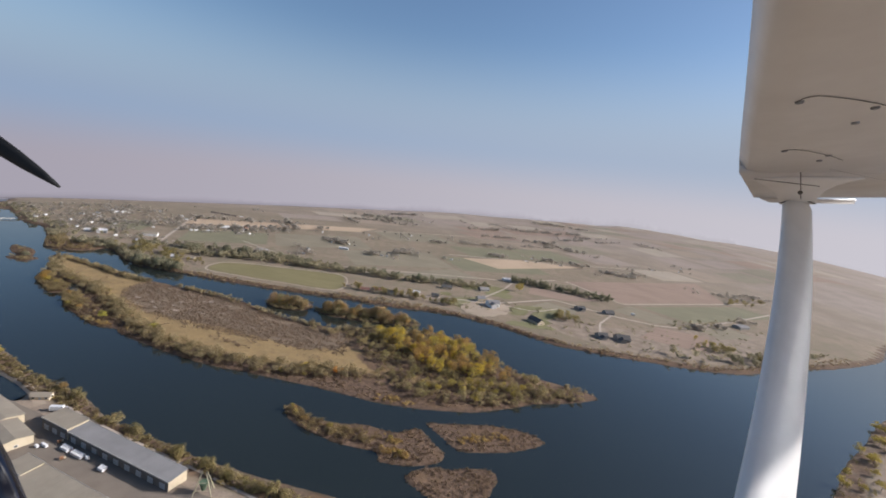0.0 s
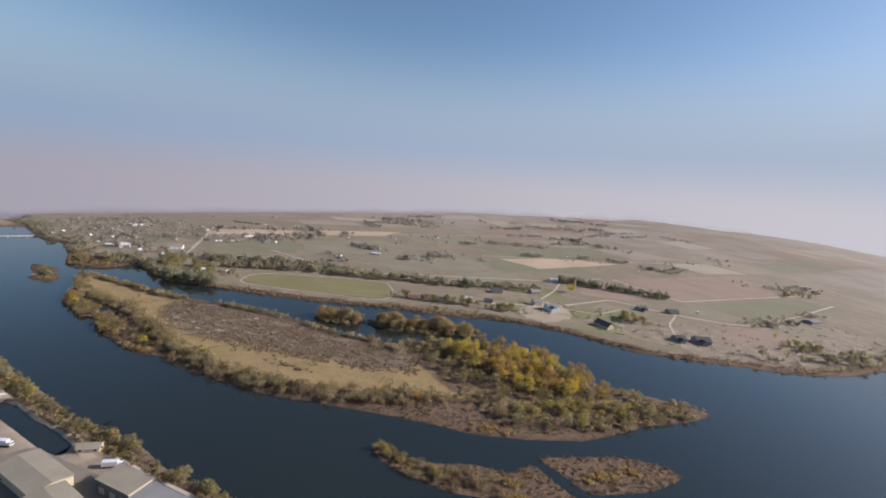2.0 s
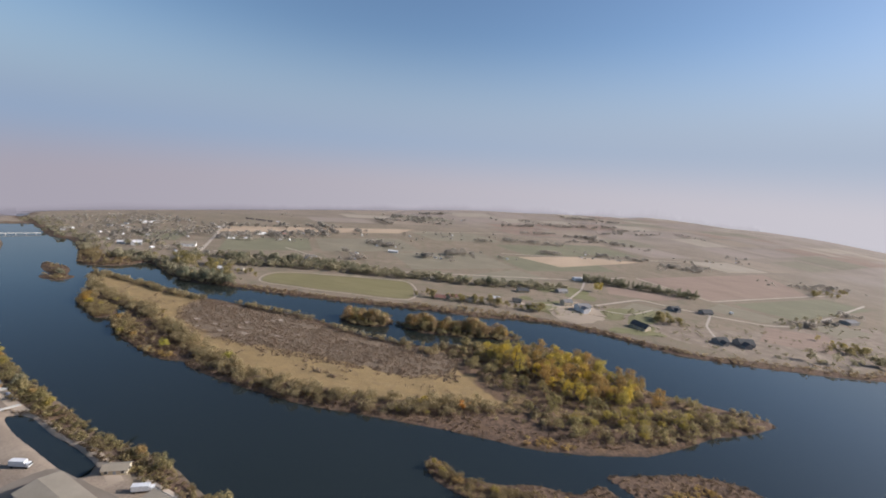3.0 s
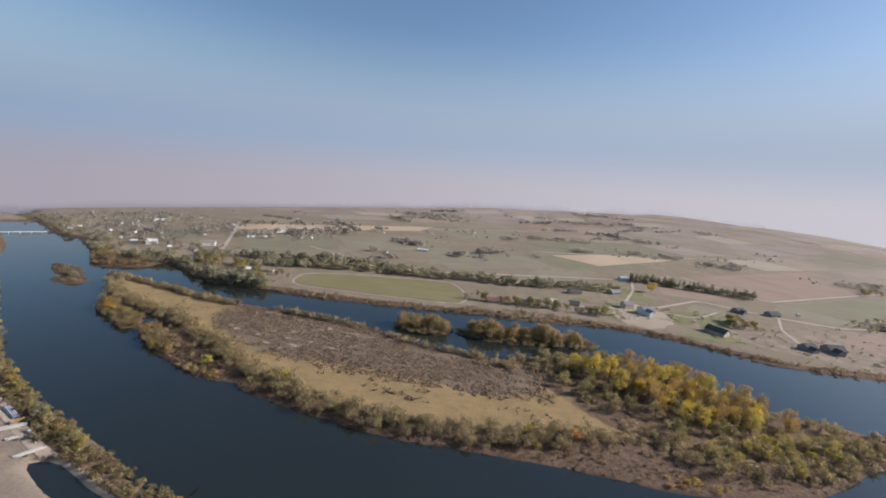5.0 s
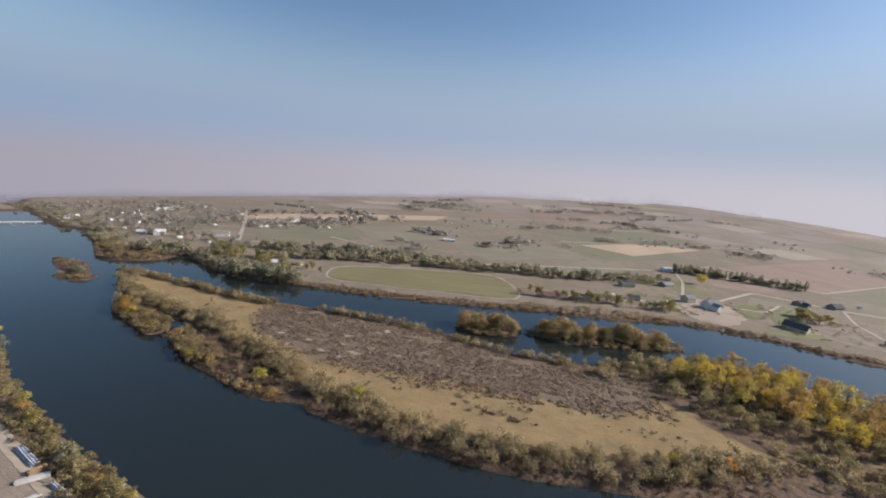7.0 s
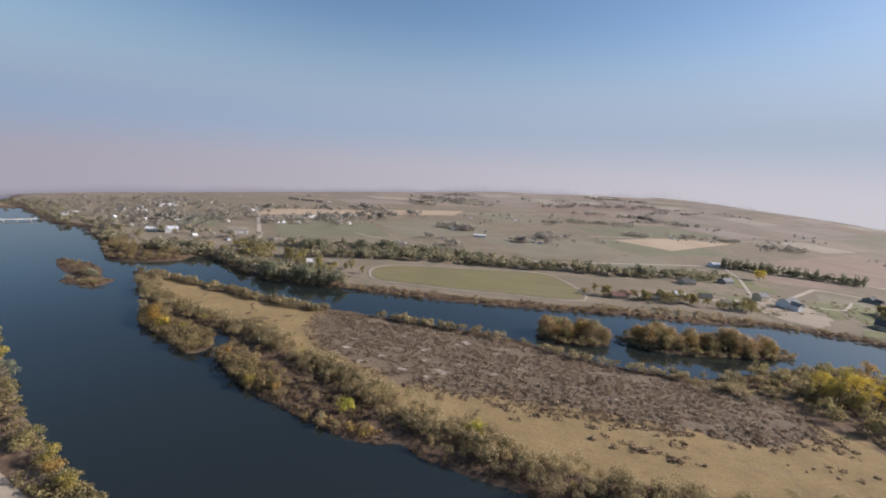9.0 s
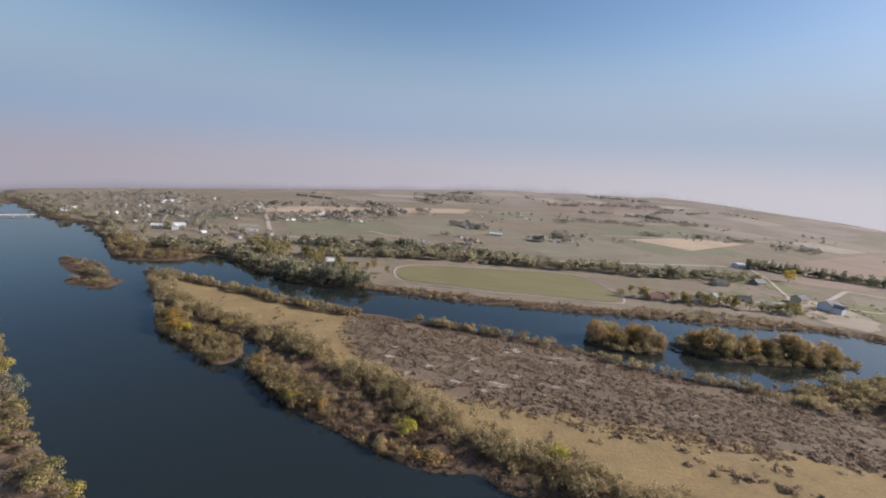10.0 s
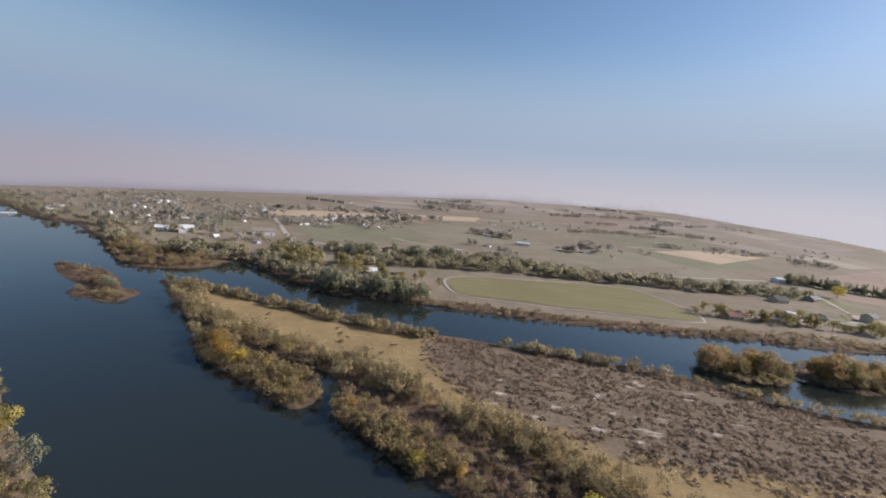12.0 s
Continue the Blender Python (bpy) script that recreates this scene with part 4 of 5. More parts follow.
thicket("islet_shrub", "shrub", p, rp.uniform(1.4, 4.2, len(p)), M_WILLOW, "straw-olive shrubs fringing the small wooded islets", "shrubs", 16, 1.1, 0.2)
p = along([(100, 772), (150, 764), (200, 760), (262, 756)], 16, 110, rp)
thicket("windbreak_hedge", "tree", p, rp.uniform(4, 9, len(p)), leafy("dark_hedge_leaves", (0.150, 0.160, 0.090), (0.220, 0.205, 0.125), (0.270, 0.240, 0.150), tint=True), "dense dark green windbreak hedge below the poplars", "hedge", 15, 1.0)
p = np.concatenate([within(bulged([(-900, 800), (-700, 650), (-590, 620), (-560, 700), (-640, 880), (-800, 950)]), 200, rp), along([(-640, 880), (-520, 760), (-420, 830)], 60, 60, rp)])
thicket("town_tree", "far", p, rp.uniform(3.5, 8.5, len(p)), M_HAZED, "grey-olive garden trees between the town's houses", "trees", 17, 1.15, 3.0)
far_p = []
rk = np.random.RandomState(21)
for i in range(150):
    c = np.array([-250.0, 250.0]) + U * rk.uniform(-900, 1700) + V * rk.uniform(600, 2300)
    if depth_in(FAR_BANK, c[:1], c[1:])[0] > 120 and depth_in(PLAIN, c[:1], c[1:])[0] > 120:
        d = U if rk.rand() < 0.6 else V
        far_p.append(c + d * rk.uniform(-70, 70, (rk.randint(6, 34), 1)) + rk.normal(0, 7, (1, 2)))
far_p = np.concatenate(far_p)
thicket("hedgerow_tree", "far", far_p, rp.uniform(5, 13, len(far_p)), M_HAZED, "distant hedgerow and farmstead trees", "trees", 12, 1.1, share=0.6)


CLUMPS = [(-439, 918, 6, 12), (-359, 1014, 5, 10), (-292, 878, 8, 9), (-270, 866, 9, 14), (-252, 856, 7, 9), (-176, 796, 8, 12), (-115, 863, 12, 22), (-140, 850, 9, 10), (75, 1017, 15, 24), (202, 1076, 12, 16), (-79, 1080, 8, 14), (0, 1150, 16, 18), (53, 1166, 18, 22),
    (108, 1182, 16, 18), (285, 1088, 14, 20), (342, 1050, 12, 20), (383, 1042, 14, 24), (419, 1087, 14, 18), (611, 1015, 20, 26), (690, 1070, 24, 34), (365, 672, 7, 14), (420, 703, 5, 9), (507, 782, 9, 12), (-235, 1380, 24, 30), (-331, 672, 9, 10), (-272, 716, 8, 9)]
p = np.concatenate([np.array([(x, y)]) + rp.normal(0, r, (n, 2)) * (1.0, 0.6) for x, y, r, n in CLUMPS])
thicket("field_copse", "far", p, rp.uniform(4.5, 10.5, len(p)), M_HAZED, "rounded olive copses between the fields, paled for haze", "trees", 23, 1.15)
p = np.concatenate([along([(-420, 578), (-379, 594), (-345, 602), (-307, 613), (-256, 619), (-229, 624), (-186, 629), (-160, 634)], 13, 190, rp), along([(-400, 598), (-340, 618), (-270, 634), (-190, 642)], 18, 110, rp)])
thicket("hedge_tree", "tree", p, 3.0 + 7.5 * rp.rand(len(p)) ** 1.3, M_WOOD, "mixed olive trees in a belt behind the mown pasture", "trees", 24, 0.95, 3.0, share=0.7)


def branchy(name, rng, height, spread, leaf, lobes_n, material, bark, per=46, slim=False):
    """A tree: tapered trunk with limbs, and a crown of many leaf sprays in lobes."""
    tree = new(name)
    bm = bmesh.new()
    rod(bm, (0, 0, -0.4), (0, 0, height * 0.45), height * 0.028, height * 0.018, 7)
    rod(bm, (0, 0, height * 0.44), (rng.uniform(-0.3, 0.3), rng.uniform(-0.3, 0.3), height * 0.8), height * 0.018, height * 0.006, 6)
    lobes = []
    for i in range(lobes_n):
        ang, up = rng.uniform(0, 6.28), rng.uniform(0.14 if slim else 0.3, 0.92)
        reach = spread * (1.0 - 0.55 * abs(up - 0.5) * 1.6) * rng.uniform(0.3, 0.85)
        c = (math.cos(ang) * reach, math.sin(ang) * reach, height * up)
        if i < 5:
            rod(bm, (0, 0, height * rng.uniform(0.28, 0.45)), c, height * 0.011, height * 0.003, 5)
        r = spread * (rng.uniform(0.32, 0.50) if lobes_n < 30 else rng.uniform(0.2, 0.42)) * (0.7 if slim else 1.0)
        lobes.append((*c, r, r * rng.uniform(0.8, 1.25) * (1.7 if slim else 1.0)))
    part("trunk", bm, bark, tree)
    q, soft = lobes_cloud(rng, lobes, per, leaf)
    crown = new("crown", mesh_of("crown", q.reshape(-1, 3), np.arange(len(q) * 4).reshape(-1, 4), material, False, soft.reshape(-1, 3)))
    crown.parent = tree
    return tree


def plant(forms, places, rng, label, category, group, scale=(0.8, 1.2), low=0.5):
    """Copies of a few tree forms at places on dry ground; the forms themselves take the first places."""
    z, inner = land(np.array(places)[:, 0], np.array(places)[:, 1])
    n = 0
    for (x, y), h, s in zip(places, z, inner):
        if s < low:
            continue
        k = rng.uniform(*scale)
        m = pose(x, y, h - 0.05, 0, 0, rng.uniform(0, 360))
        tree = forms[n % len(forms)]
        if n >= len(forms):
            tree = copy_thing(tree, m)
        else:
            tree.matrix_basis = m
        tree.scale = (k, k, k * rng.uniform(0.9, 1.12))
        tagged(tree, label, category, group)
        n += 1


rt = np.random.RandomState(31)
GROVE = bulged([(-82, 398), (-70, 408), (-38, 412), (-4, 424), (30, 404), (46, 376), (34, 358), (2, 348), (-26, 356), (-50, 374)])
def spaced(outline, n, gap, rng):
    out = []
    for q in within(outline, n * 12, rng):
        if all((q[0] - a) ** 2 + (q[1] - b) ** 2 > gap * gap for a, b in out):
            out.append(tuple(q))
        if len(out) == n:
            break
    return out
plant([branchy("cottonwood", rt, h, w, 0.30, 36, M_YELLOW, M_BARK, 28) for h, w in ((13, 5.6), (16.5, 4.4), (11, 5.0), (15, 5.0), (17, 4.0))], spaced(GROVE, 42, 7.0, rt), rt, "tall yellow autumn cottonwood among island undergrowth", "tree", "yellow cottonwoods", (0.72, 1.22))
plant([branchy("cottonwood", rt, 13.0, 5.0, 0.31, 32, M_OCHRE, M_BARK, 27) for _ in range(3)], spaced(bulged([(-40, 425), (8, 432), (54, 396), (62, 372), (44, 356), (0, 352), (-40, 370)]), 40, 6.0, rt), rt, "ochre-brown thinning cottonwood on the wooded island end", "tree", "ochre cottonwoods", (0.8, 1.2))
plant([branchy("willow_tree", rt, 7.0, 3.6, 0.30, 12, M_LIME, M_BARK) for _ in range(2)], spaced(bulged([(-20, 330), (10, 338), (50, 352), (90, 366), (70, 345), (30, 320), (0, 312)]), 14, 7.0, rt), rt, "yellow-green willow near the island point", "tree", "yellow-green willows", (0.85, 1.25))
plant([branchy("willow_tree", rt, 7.5, 4.0, 0.30, 12, M_OLIVE, M_BARK) for _ in range(3)], spaced(WOODS, 95, 6.0, rt), rt, "rounded olive-grey willow on the wooded island end", "tree", "olive willows", (0.75, 1.25))
ALDERS = [branchy("alder", rt, h, w, 0.30, 22, m, M_BARK, 34) for h, w, m in ((10.0, 4.6, M_RUSSET), (9.0, 4.8, M_RUSSET), (9.5, 4.2, M_OCHRE), (8.0, 4.4, M_OLIVE))]
MOUNDS = [(-198, 453, 11, 9, 16, 0.92), (-178, 453, 12, 9, 17, 0.88), (-132, 456, 16, 8, 26, 1.02), (-106, 458, 12, 8, 18, 0.9), (-84, 461, 15, 7, 24, 1.05), (-60, 464, 10, 5, 13, 0.78)]
n_ = 0
for x, y, rx_, ry_, count, k in MOUNDS:
    for ang in range(count):
        r, turn = math.sqrt(rt.uniform(0, 1)), rt.uniform(0, 6.28)
        q = (x + r * rx_ * math.cos(turn), y + r * ry_ * math.sin(turn))
        m, size = pose(*q, spot(*q) - 0.05, 0, 0, rt.uniform(0, 360)), k * rt.uniform(1.1, 1.5) * (1.1 - 0.4 * r)
        tree = ALDERS[n_] if n_ < len(ALDERS) else copy_thing(ALDERS[n_ % len(ALDERS)], m)
        tree.matrix_basis = m
        tree.scale = (size * 1.05, size * 1.05, size)
        tagged(tree, "russet and olive tree crowding a small river islet", "tree", "islet trees")
        n_ += 1
plant([branchy("willow_tree", rt, 5.0, 3.2, 0.28, 12, M_OLIVE, M_BARK)], spaced(COPSE_EAST, 26, 5.0, rt) + spaced(COPSE_WEST, 11, 5.0, rt), rt, "olive willow at the edge of a small islet", "tree", "islet willows", (0.6, 0.95), 0.2)
plant([branchy("shrub_tree", rt, 5.4, 3.0, 0.22, 12, leafy("bright_yellow_green_leaves", (0.540, 0.470, 0.070), (0.480, 0.430, 0.080), (0.600, 0.530, 0.130)), M_BARK, 60)], [(-305, 339.5), (-255.5, 333.5), (-252.5, 335)], rt, "bright yellow-green bush standing above the shore brush", "bush", "bright bushes", (0.95, 1.15))
plant([branchy("shrub_tree", rt, 6.0, 3.6, 0.26, 11, M_YELLOW, M_BARK)], [(-419, 397), (-112, 318)], rt, "golden yellow shrub tree beside the water", "tree", "golden shrub trees", (0.8, 1.1))
plant([branchy("shrub_tree", rt, 3.6, 3.0, 0.22, 10, M_OCHRE, M_BARK), branchy("shrub_tree", rt, 3.4, 2.6, 0.22, 9, M_LIME, M_BARK)], [(-30, 238), (-20, 239), (-17, 237), (-28, 252), (-23, 251), (-99, 264), (-96, 262), (-94, 258), (-86, 253), (-68, 250)], rt, "ochre and yellow bush on the low marshy island", "bush", "marsh bushes", (0.7, 1.1))
plant([branchy("shrub_tree", rt, 4.8, 2.4, 0.24, 9, M_ORANGE, M_BARK)], [(-84, 322), (-88, 318)], rt, "orange autumn shrub tree on the island shore", "tree", "orange shrub trees", (0.8, 1.1))
plant([branchy("willow_tree", rt, 6.5, 3.4, 0.28, 11, M_OLIVE, M_BARK) for _ in range(2)], [(-168, 210.5), (-165, 209), (-136, 199), (-133, 198), (-117, 195.5), (-114, 195), (-104, 191.5), (-101, 190.5), (-97, 190), (-90, 188), (-85, 187), (-81, 187), (-75, 186.5), (-69, 186), (-222, 229), (-217, 227), (-182, 213.5), (-395, 298), (-372, 289), (-340, 271)], rt, "rounded straw-olive willow on the river bank", "tree", "bank willows", (0.8, 1.2))
plant([branchy("shrub_tree", rt, 7.6, 4.4, 0.26, 16, leafy("gold_ochre_leaves", (0.46, 0.285, 0.065), (0.37, 0.235, 0.07), (0.51, 0.33, 0.10)), M_BARK)], [(-435, 412), (-430, 404), (-426, 400)], rt, "golden ochre tree at the tip of the cape", "tree", "cape trees", (0.9, 1.05))
plant([branchy("shrub_tree", rt, 5.0, 3.2, 0.26, 11, m, M_BARK) for m in (M_OCHRE, M_OLIVE, M_LIME, M_OLIVE)], [(-369, 364), (-373, 374), (-362, 358), (-356, 362), (-350, 351), (-344, 356), (-338, 349), (-364, 370), (-408, 396), (-400, 388), (-414, 402), (-394, 382)], rt, "rounded autumn bush in the shore thicket", "bush", "shore bushes", (0.7, 1.0))
plant([branchy("bank_tree", rt, 6.4, 3.6, 0.28, 12, m, M_BARK) for m in (M_LIME, M_OLIVE, M_OCHRE, M_OLIVE, M_GREEN)], [(-364, 288.5), (-370, 286), (-397, 304), (-378, 291), (-332, 266), (-413, 316), (-340, 270), (-306, 256), (-314, 258), (-322, 262), (-428, 326), (-440, 336), (-456, 348), (-352, 276), (-234, 233), (-476, 364), (-500, 384), (-384, 296), (-326, 261)], rt, "rounded yellow and olive tree on the industrial bank", "tree", "industrial bank trees", (0.7, 1.1))
plant([branchy("willow_tree", rt, 7.5, 4.0, 0.34, 12, M_LIME, M_BARK) for _ in range(2)], [tuple(q) for q in along([(262, 262), (305, 300), (360, 356), (440, 425), (520, 480)], 34, 46, rt)], rt, "yellow-green willow on the lower river bank", "tree", "lower bank willows", (0.7, 1.2))
plant([branchy("poplar", rt, 14, 3.8, 0.40, 14, M_GREEN, M_BARK, slim=True) for _ in range(2)], [(88 + i * 6.3 + rt.uniform(-2, 2), 770 - i * 0.9 + rt.uniform(-9, 9)) for i in list(range(11)) * 2 + list(range(27))], rt, "slender dark green poplar in a windbreak row", "tree", "windbreak poplars", (0.6, 1.15))
plant([branchy("cottonwood", rt, 9.5, 5.6, 0.34, 22, M_YELLOW, M_BARK)], [(95, 704)], rt, "solitary bright yellow tree by the farmhouse", "tree", "farmyard trees", (1.25, 1.35))
GREEN_FORMS = [branchy("broadleaf_tree", rt, 13, 6.0, 0.46, 16, M_GREEN, M_BARK) for _ in range(3)]
p = [tuple(q) for q in np.concatenate([along([(-425, 612), (-384, 622), (-354, 636), (-317, 638), (-246, 648)], 16, 46, rt), along([(-420, 512), (-396, 508), (-368, 503), (-350, 503)], 10, 26, rt), along([(-180, 647), (-60, 655), (40, 690)], 14, 22, rt)])]
plant(GREEN_FORMS, p, rt, "dark green broadleaf tree along the far bank", "tree", "far bank trees", (0.5, 0.95))
p = [tuple(q) for q in np.concatenate([along([(-480, 580), (-440, 560), (-390, 540), (-360, 545)], 36, 46, rt), along([(-150, 556), (-120, 552), (-60, 558), (0, 556)], 16, 30, rt), along([(140, 590), (180, 600)], 24, 14, rt), along([(330, 575), (380, 590), (400, 570)], 26, 16, rt), along([(560, 930), (700, 1040)], 30, 18, rt)])]
plant([branchy("broadleaf_tree", rt, 10.0, 5.0, 0.40, 14, M_OLIVE, M_BARK) for _ in range(3)], p, rt, "olive-brown broadleaf tree near the riverside houses", "tree", "riverside house trees", (0.55, 1.05))
plant([branchy("broadleaf_tree", rt, 9.0, 4.4, 0.36, 12, M_LIME, M_BARK)], [(-408, 560), (-372, 548), (-118, 566), (346, 600), (338, 612), (352, 590)], rt, "yellow-green tree beside the riverside houses", "tree", "yellowing bank trees", (0.5, 0.9))
plant([branchy("shrub_tree", rt, 6.0, 4.2, 0.3, 10, M_GREEN, M_BARK)], [(-519, 467), (-524, 470), (-515, 464)], rt, "dark green bush on the sedge islet", "bush", "islet bushes", (0.7, 0.9))


# ---- buildings ----
def gable(bm, w, d, z0, z1, over=0.5, thick=0.25):
    """A pitched roof slab along x over a w by d plan."""
    x, y = w / 2 + over, d / 2 + over
    drop = (z1 - z0) * over / (d / 2)
    ring = lambda sx, lift: [bm.verts.new((sx * x, yy, zz + lift)) for yy, zz in ((-y, z0 - drop), (0, z1), (y, z0 - drop))]
    a, b, c, e = ring(-1, 0), ring(1, 0), ring(-1, thick), ring(1, thick)
    for i in (0, 1):
        bm.faces.new((c[i], c[i + 1], e[i + 1], e[i]))
        bm.faces.new((a[i], b[i], b[i + 1], a[i + 1]))
        bm.faces.new((a[i], a[i + 1], c[i + 1], c[i]))
        bm.faces.new((b[i + 1], b[i], e[i], e[i + 1]))
    bm.faces.new((a[0], c[0], e[0], b[0]))
    bm.faces.new((c[2], a[2], b[2], e[2]))
    bmesh.ops.recalc_face_normals(bm, faces=bm.faces)
    return bm


def gabled_walls(w, d, h, top):
    bm = bmesh.new()
    ends = []
    for sx in (-w / 2, w / 2):
        ends.append([bm.verts.new((sx, y, z)) for y, z in ((-d / 2, -0.5), (d / 2, -0.5), (d / 2, h), (0, top), (-d / 2, h))])
    bm.faces.new(ends[0])
    bm.faces.new(ends[1][::-1])
    for i in (0, 1, 4):
        bm.faces.new((ends[0][i], ends[1][i], ends[1][(i + 1) % 5], ends[0][(i + 1) % 5]))
    bmesh.ops.recalc_face_normals(bm, faces=bm.faces)
    return bm


def house(name, w, d, h, rise, wall, roof, wing=0.0, chimney=True, windows=3):
    """A pitched-roof house: walls, roof, door, windows, and a side wing if asked for."""
    ob = new(name)
    part("wall", gabled_walls(w, d, h, h + rise), wall, ob)
    part("roof", gable(bmesh.new(), w, d, h + 0.05, h + rise + 0.05), roof, ob)
    part("door", boxed(-0.55, 0.55, -d / 2 - 0.08, -d / 2 + 0.02, 0.0, 2.1), M_DOOR, ob)
    for i in range(windows):
        x = (i + 0.5) / windows * w - w / 2
        if abs(x) > 1.2:
            win = part("window", boxed(x - 0.75, x + 0.75, -d / 2 - 0.1, -d / 2 + 0.02, 0.9, 2.2), M_WALL_WHITE, ob)
            part("pane", boxed(x - 0.65, x + 0.65, -d / 2 - 0.12, -d / 2 - 0.09, 1.0, 2.1), M_PANE, win)
    win = part("window", boxed(w / 2 - 0.02, w / 2 + 0.1, -0.8, 0.8, 0.9, 2.2), M_WALL_WHITE, ob)
    part("pane", boxed(w / 2 + 0.09, w / 2 + 0.12, -0.7, 0.7, 1.0, 2.1), M_PANE, win)
    if chimney:
        part("chimney", boxed(w * 0.2, w * 0.2 + 0.8, -0.4, 0.4, h + rise * 0.6, h + rise + 0.9, bevel=0.05), M_WALL_GREY, ob)
    if wing:
        turn = pose(-w * 0.22, -d / 2 - wing / 2 + 0.6, 0, 0, 0, 90)
        part("side_wing", gabled_walls(wing, d * 0.7, h * 0.92, h * 0.92 + rise * 0.75), wall, ob, at=turn)
        part("wing_roof", gable(bmesh.new(), wing, d * 0.7, h * 0.92 + 0.05, h * 0.92 + rise * 0.75 + 0.05), roof, ob, at=turn)
    return ob


def settle(ob, x, y, turn, label, category, group="", lift=0.0):
    ob.matrix_basis = pose(x, y, spot(x, y) + lift, 0, 0, turn) @ Matrix.Diagonal((*ob.scale, 1))
    return tagged(ob, label, category, group)


settle(house("house", 17, 11, 5.6, 3.0, M_WALL_WHITE, M_ROOF_GREY, wing=8), 47, 590, 25, "large white two-storey house with pale roof by the river", "house")
settle(house("house", 12, 9, 5.2, 2.6, M_WALL_CREAM, M_ROOF_GREY), 30, 603, 25, "white two-storey house with pale metal roof", "house")
settle(house("house", 19, 12, 3.6, 3.8, M_WALL_CREAM, M_ROOF_DARK, chimney=False), 103, 549, -52, "long barn-like house with dark roof and cream gable", "house")
settle(house("house", 14, 10, 3.0, 3.4, M_WALL_GREY, M_ROOF_DARK, wing=6), 186, 541, 20, "dark-roofed grey house above the river bank", "house")
settle(house("house", 18, 12, 3.4, 4.0, M_WALL_GREY, M_ROOF_DARK, wing=7), 213, 545, 10, "large dark-roofed grey house above the river bank", "house")
settle(house("house", 15, 10, 3.0, 3.0, M_WALL_GREY, M_ROOF_DARK, wing=6), 185, 658, 30, "dark-roofed house with a gravel forecourt", "house")
settle(house("house", 16, 10, 3.0, 3.2, M_WALL_GREY, M_ROOF_DARK), 230, 664, 20, "dark green-grey roofed house beside the track", "house")
settle(house("house", 15, 10, 3.0, 2.6, M_WALL_CREAM, M_ROOF_DARK), -22, 640, 15, "dark-roofed farmhouse set among trees", "house")
settle(house("house", 16, 9, 3.0, 2.6, M_WALL_GREY, M_ROOF_GREY), 35, 668, 30, "grey-roofed low house by a green lawn", "house")
settle(house("house", 10, 7, 2.8, 2.4, M_WALL_CREAM, M_ROOF_DARK), -34, 583, 0, "cream house with a dark roof near the river", "house")
settle(house("long_shed", 14, 5, 2.6, 1.4, M_WALL_CREAM, M_ROOF_TAN, chimney=False), -17, 573, -8, "long low cream shed with tan roof", "shed")
settle(house("house", 10, 7, 3.4, 2.2, M_WALL_CREAM, M_ROOF_GREY), -92, 559, 10, "cream and grey riverside house", "house")
settle(house("house", 12, 7.5, 2.8, 2.4, M_WALL_CREAM, M_ROOF_RED), -126, 552, 8, "riverside house with a red-brown roof", "house")
settle(house("house", 9, 8, 3.0, 2.2, M_WALL_CREAM, M_ROOF_PALE), -60, 579, 0, "small cream cottage near the river", "house")
settle(house("house", 10, 8, 3.0, 2.2, M_WALL_CREAM, M_ROOF_RED), -112, 562, 30, "small cottage with red-brown roof among trees", "house")
settle(house("farm_shed", 14, 9, 3.6, 2.0, M_WALL_WHITE, M_ROOF_PALE, chimney=False), 78, 768, 20, "white farm shed beside the poplar windbreak", "shed")
settle(house("farm_shed", 26, 14, 4.0, 1.8, M_WALL_GREY, M_ROOF_GREY, chimney=False), 474, 738, 30, "low grey farm shed on pale gravel", "shed")
settle(house("farm_shed", 20, 12, 4.4, 2.2, M_WALL_WHITE, M_ROOF_TAN, chimney=False), -518, 664, 25, "white-walled farm hall with tan roof", "shed")
settle(house("house", 12, 8, 4.0, 2.0, M_WALL_WHITE, M_ROOF_PALE, wing=6), -577, 636, 30, "large white house with pale roof above the river", "house")
settle(house("house", 10, 6, 2.8, 1.6, M_WALL_WHITE, M_ROOF_PALE), -595, 630, 20, "long white house with pale roof", "house")
settle(house("house", 8, 6, 3.2, 1.8, M_WALL_WHITE, M_ROOF_PALE), -395, 552, 20, "white house half hidden by bank trees", "house")
settle(house("house", 10, 6, 2.6, 1.6, M_WALL_CREAM, M_ROOF_TAN), -377, 560, 10, "pale-roofed house half hidden by bank trees", "house")
settle(house("house", 15, 9, 3.2, 2.2, M_WALL_WHITE, M_ROOF_PALE, wing=6), -332, 674, 10, "white farmhouse behind a belt of trees", "house")
rh = random.Random(17)
KINDS = [house("house", 13, 9, 3.2, 2.4, M_WALL_WHITE, M_ROOF_PALE), house("house", 12, 8, 3.2, 2.6, M_WALL_CREAM, M_ROOF_DARK), house("farm_shed", 17, 10, 3.8, 2.0, M_WALL_WHITE, M_ROOF_GREY, chimney=False), house("house", 12, 9, 3.2, 2.4, M_WALL_CREAM, M_ROOF_RED)]
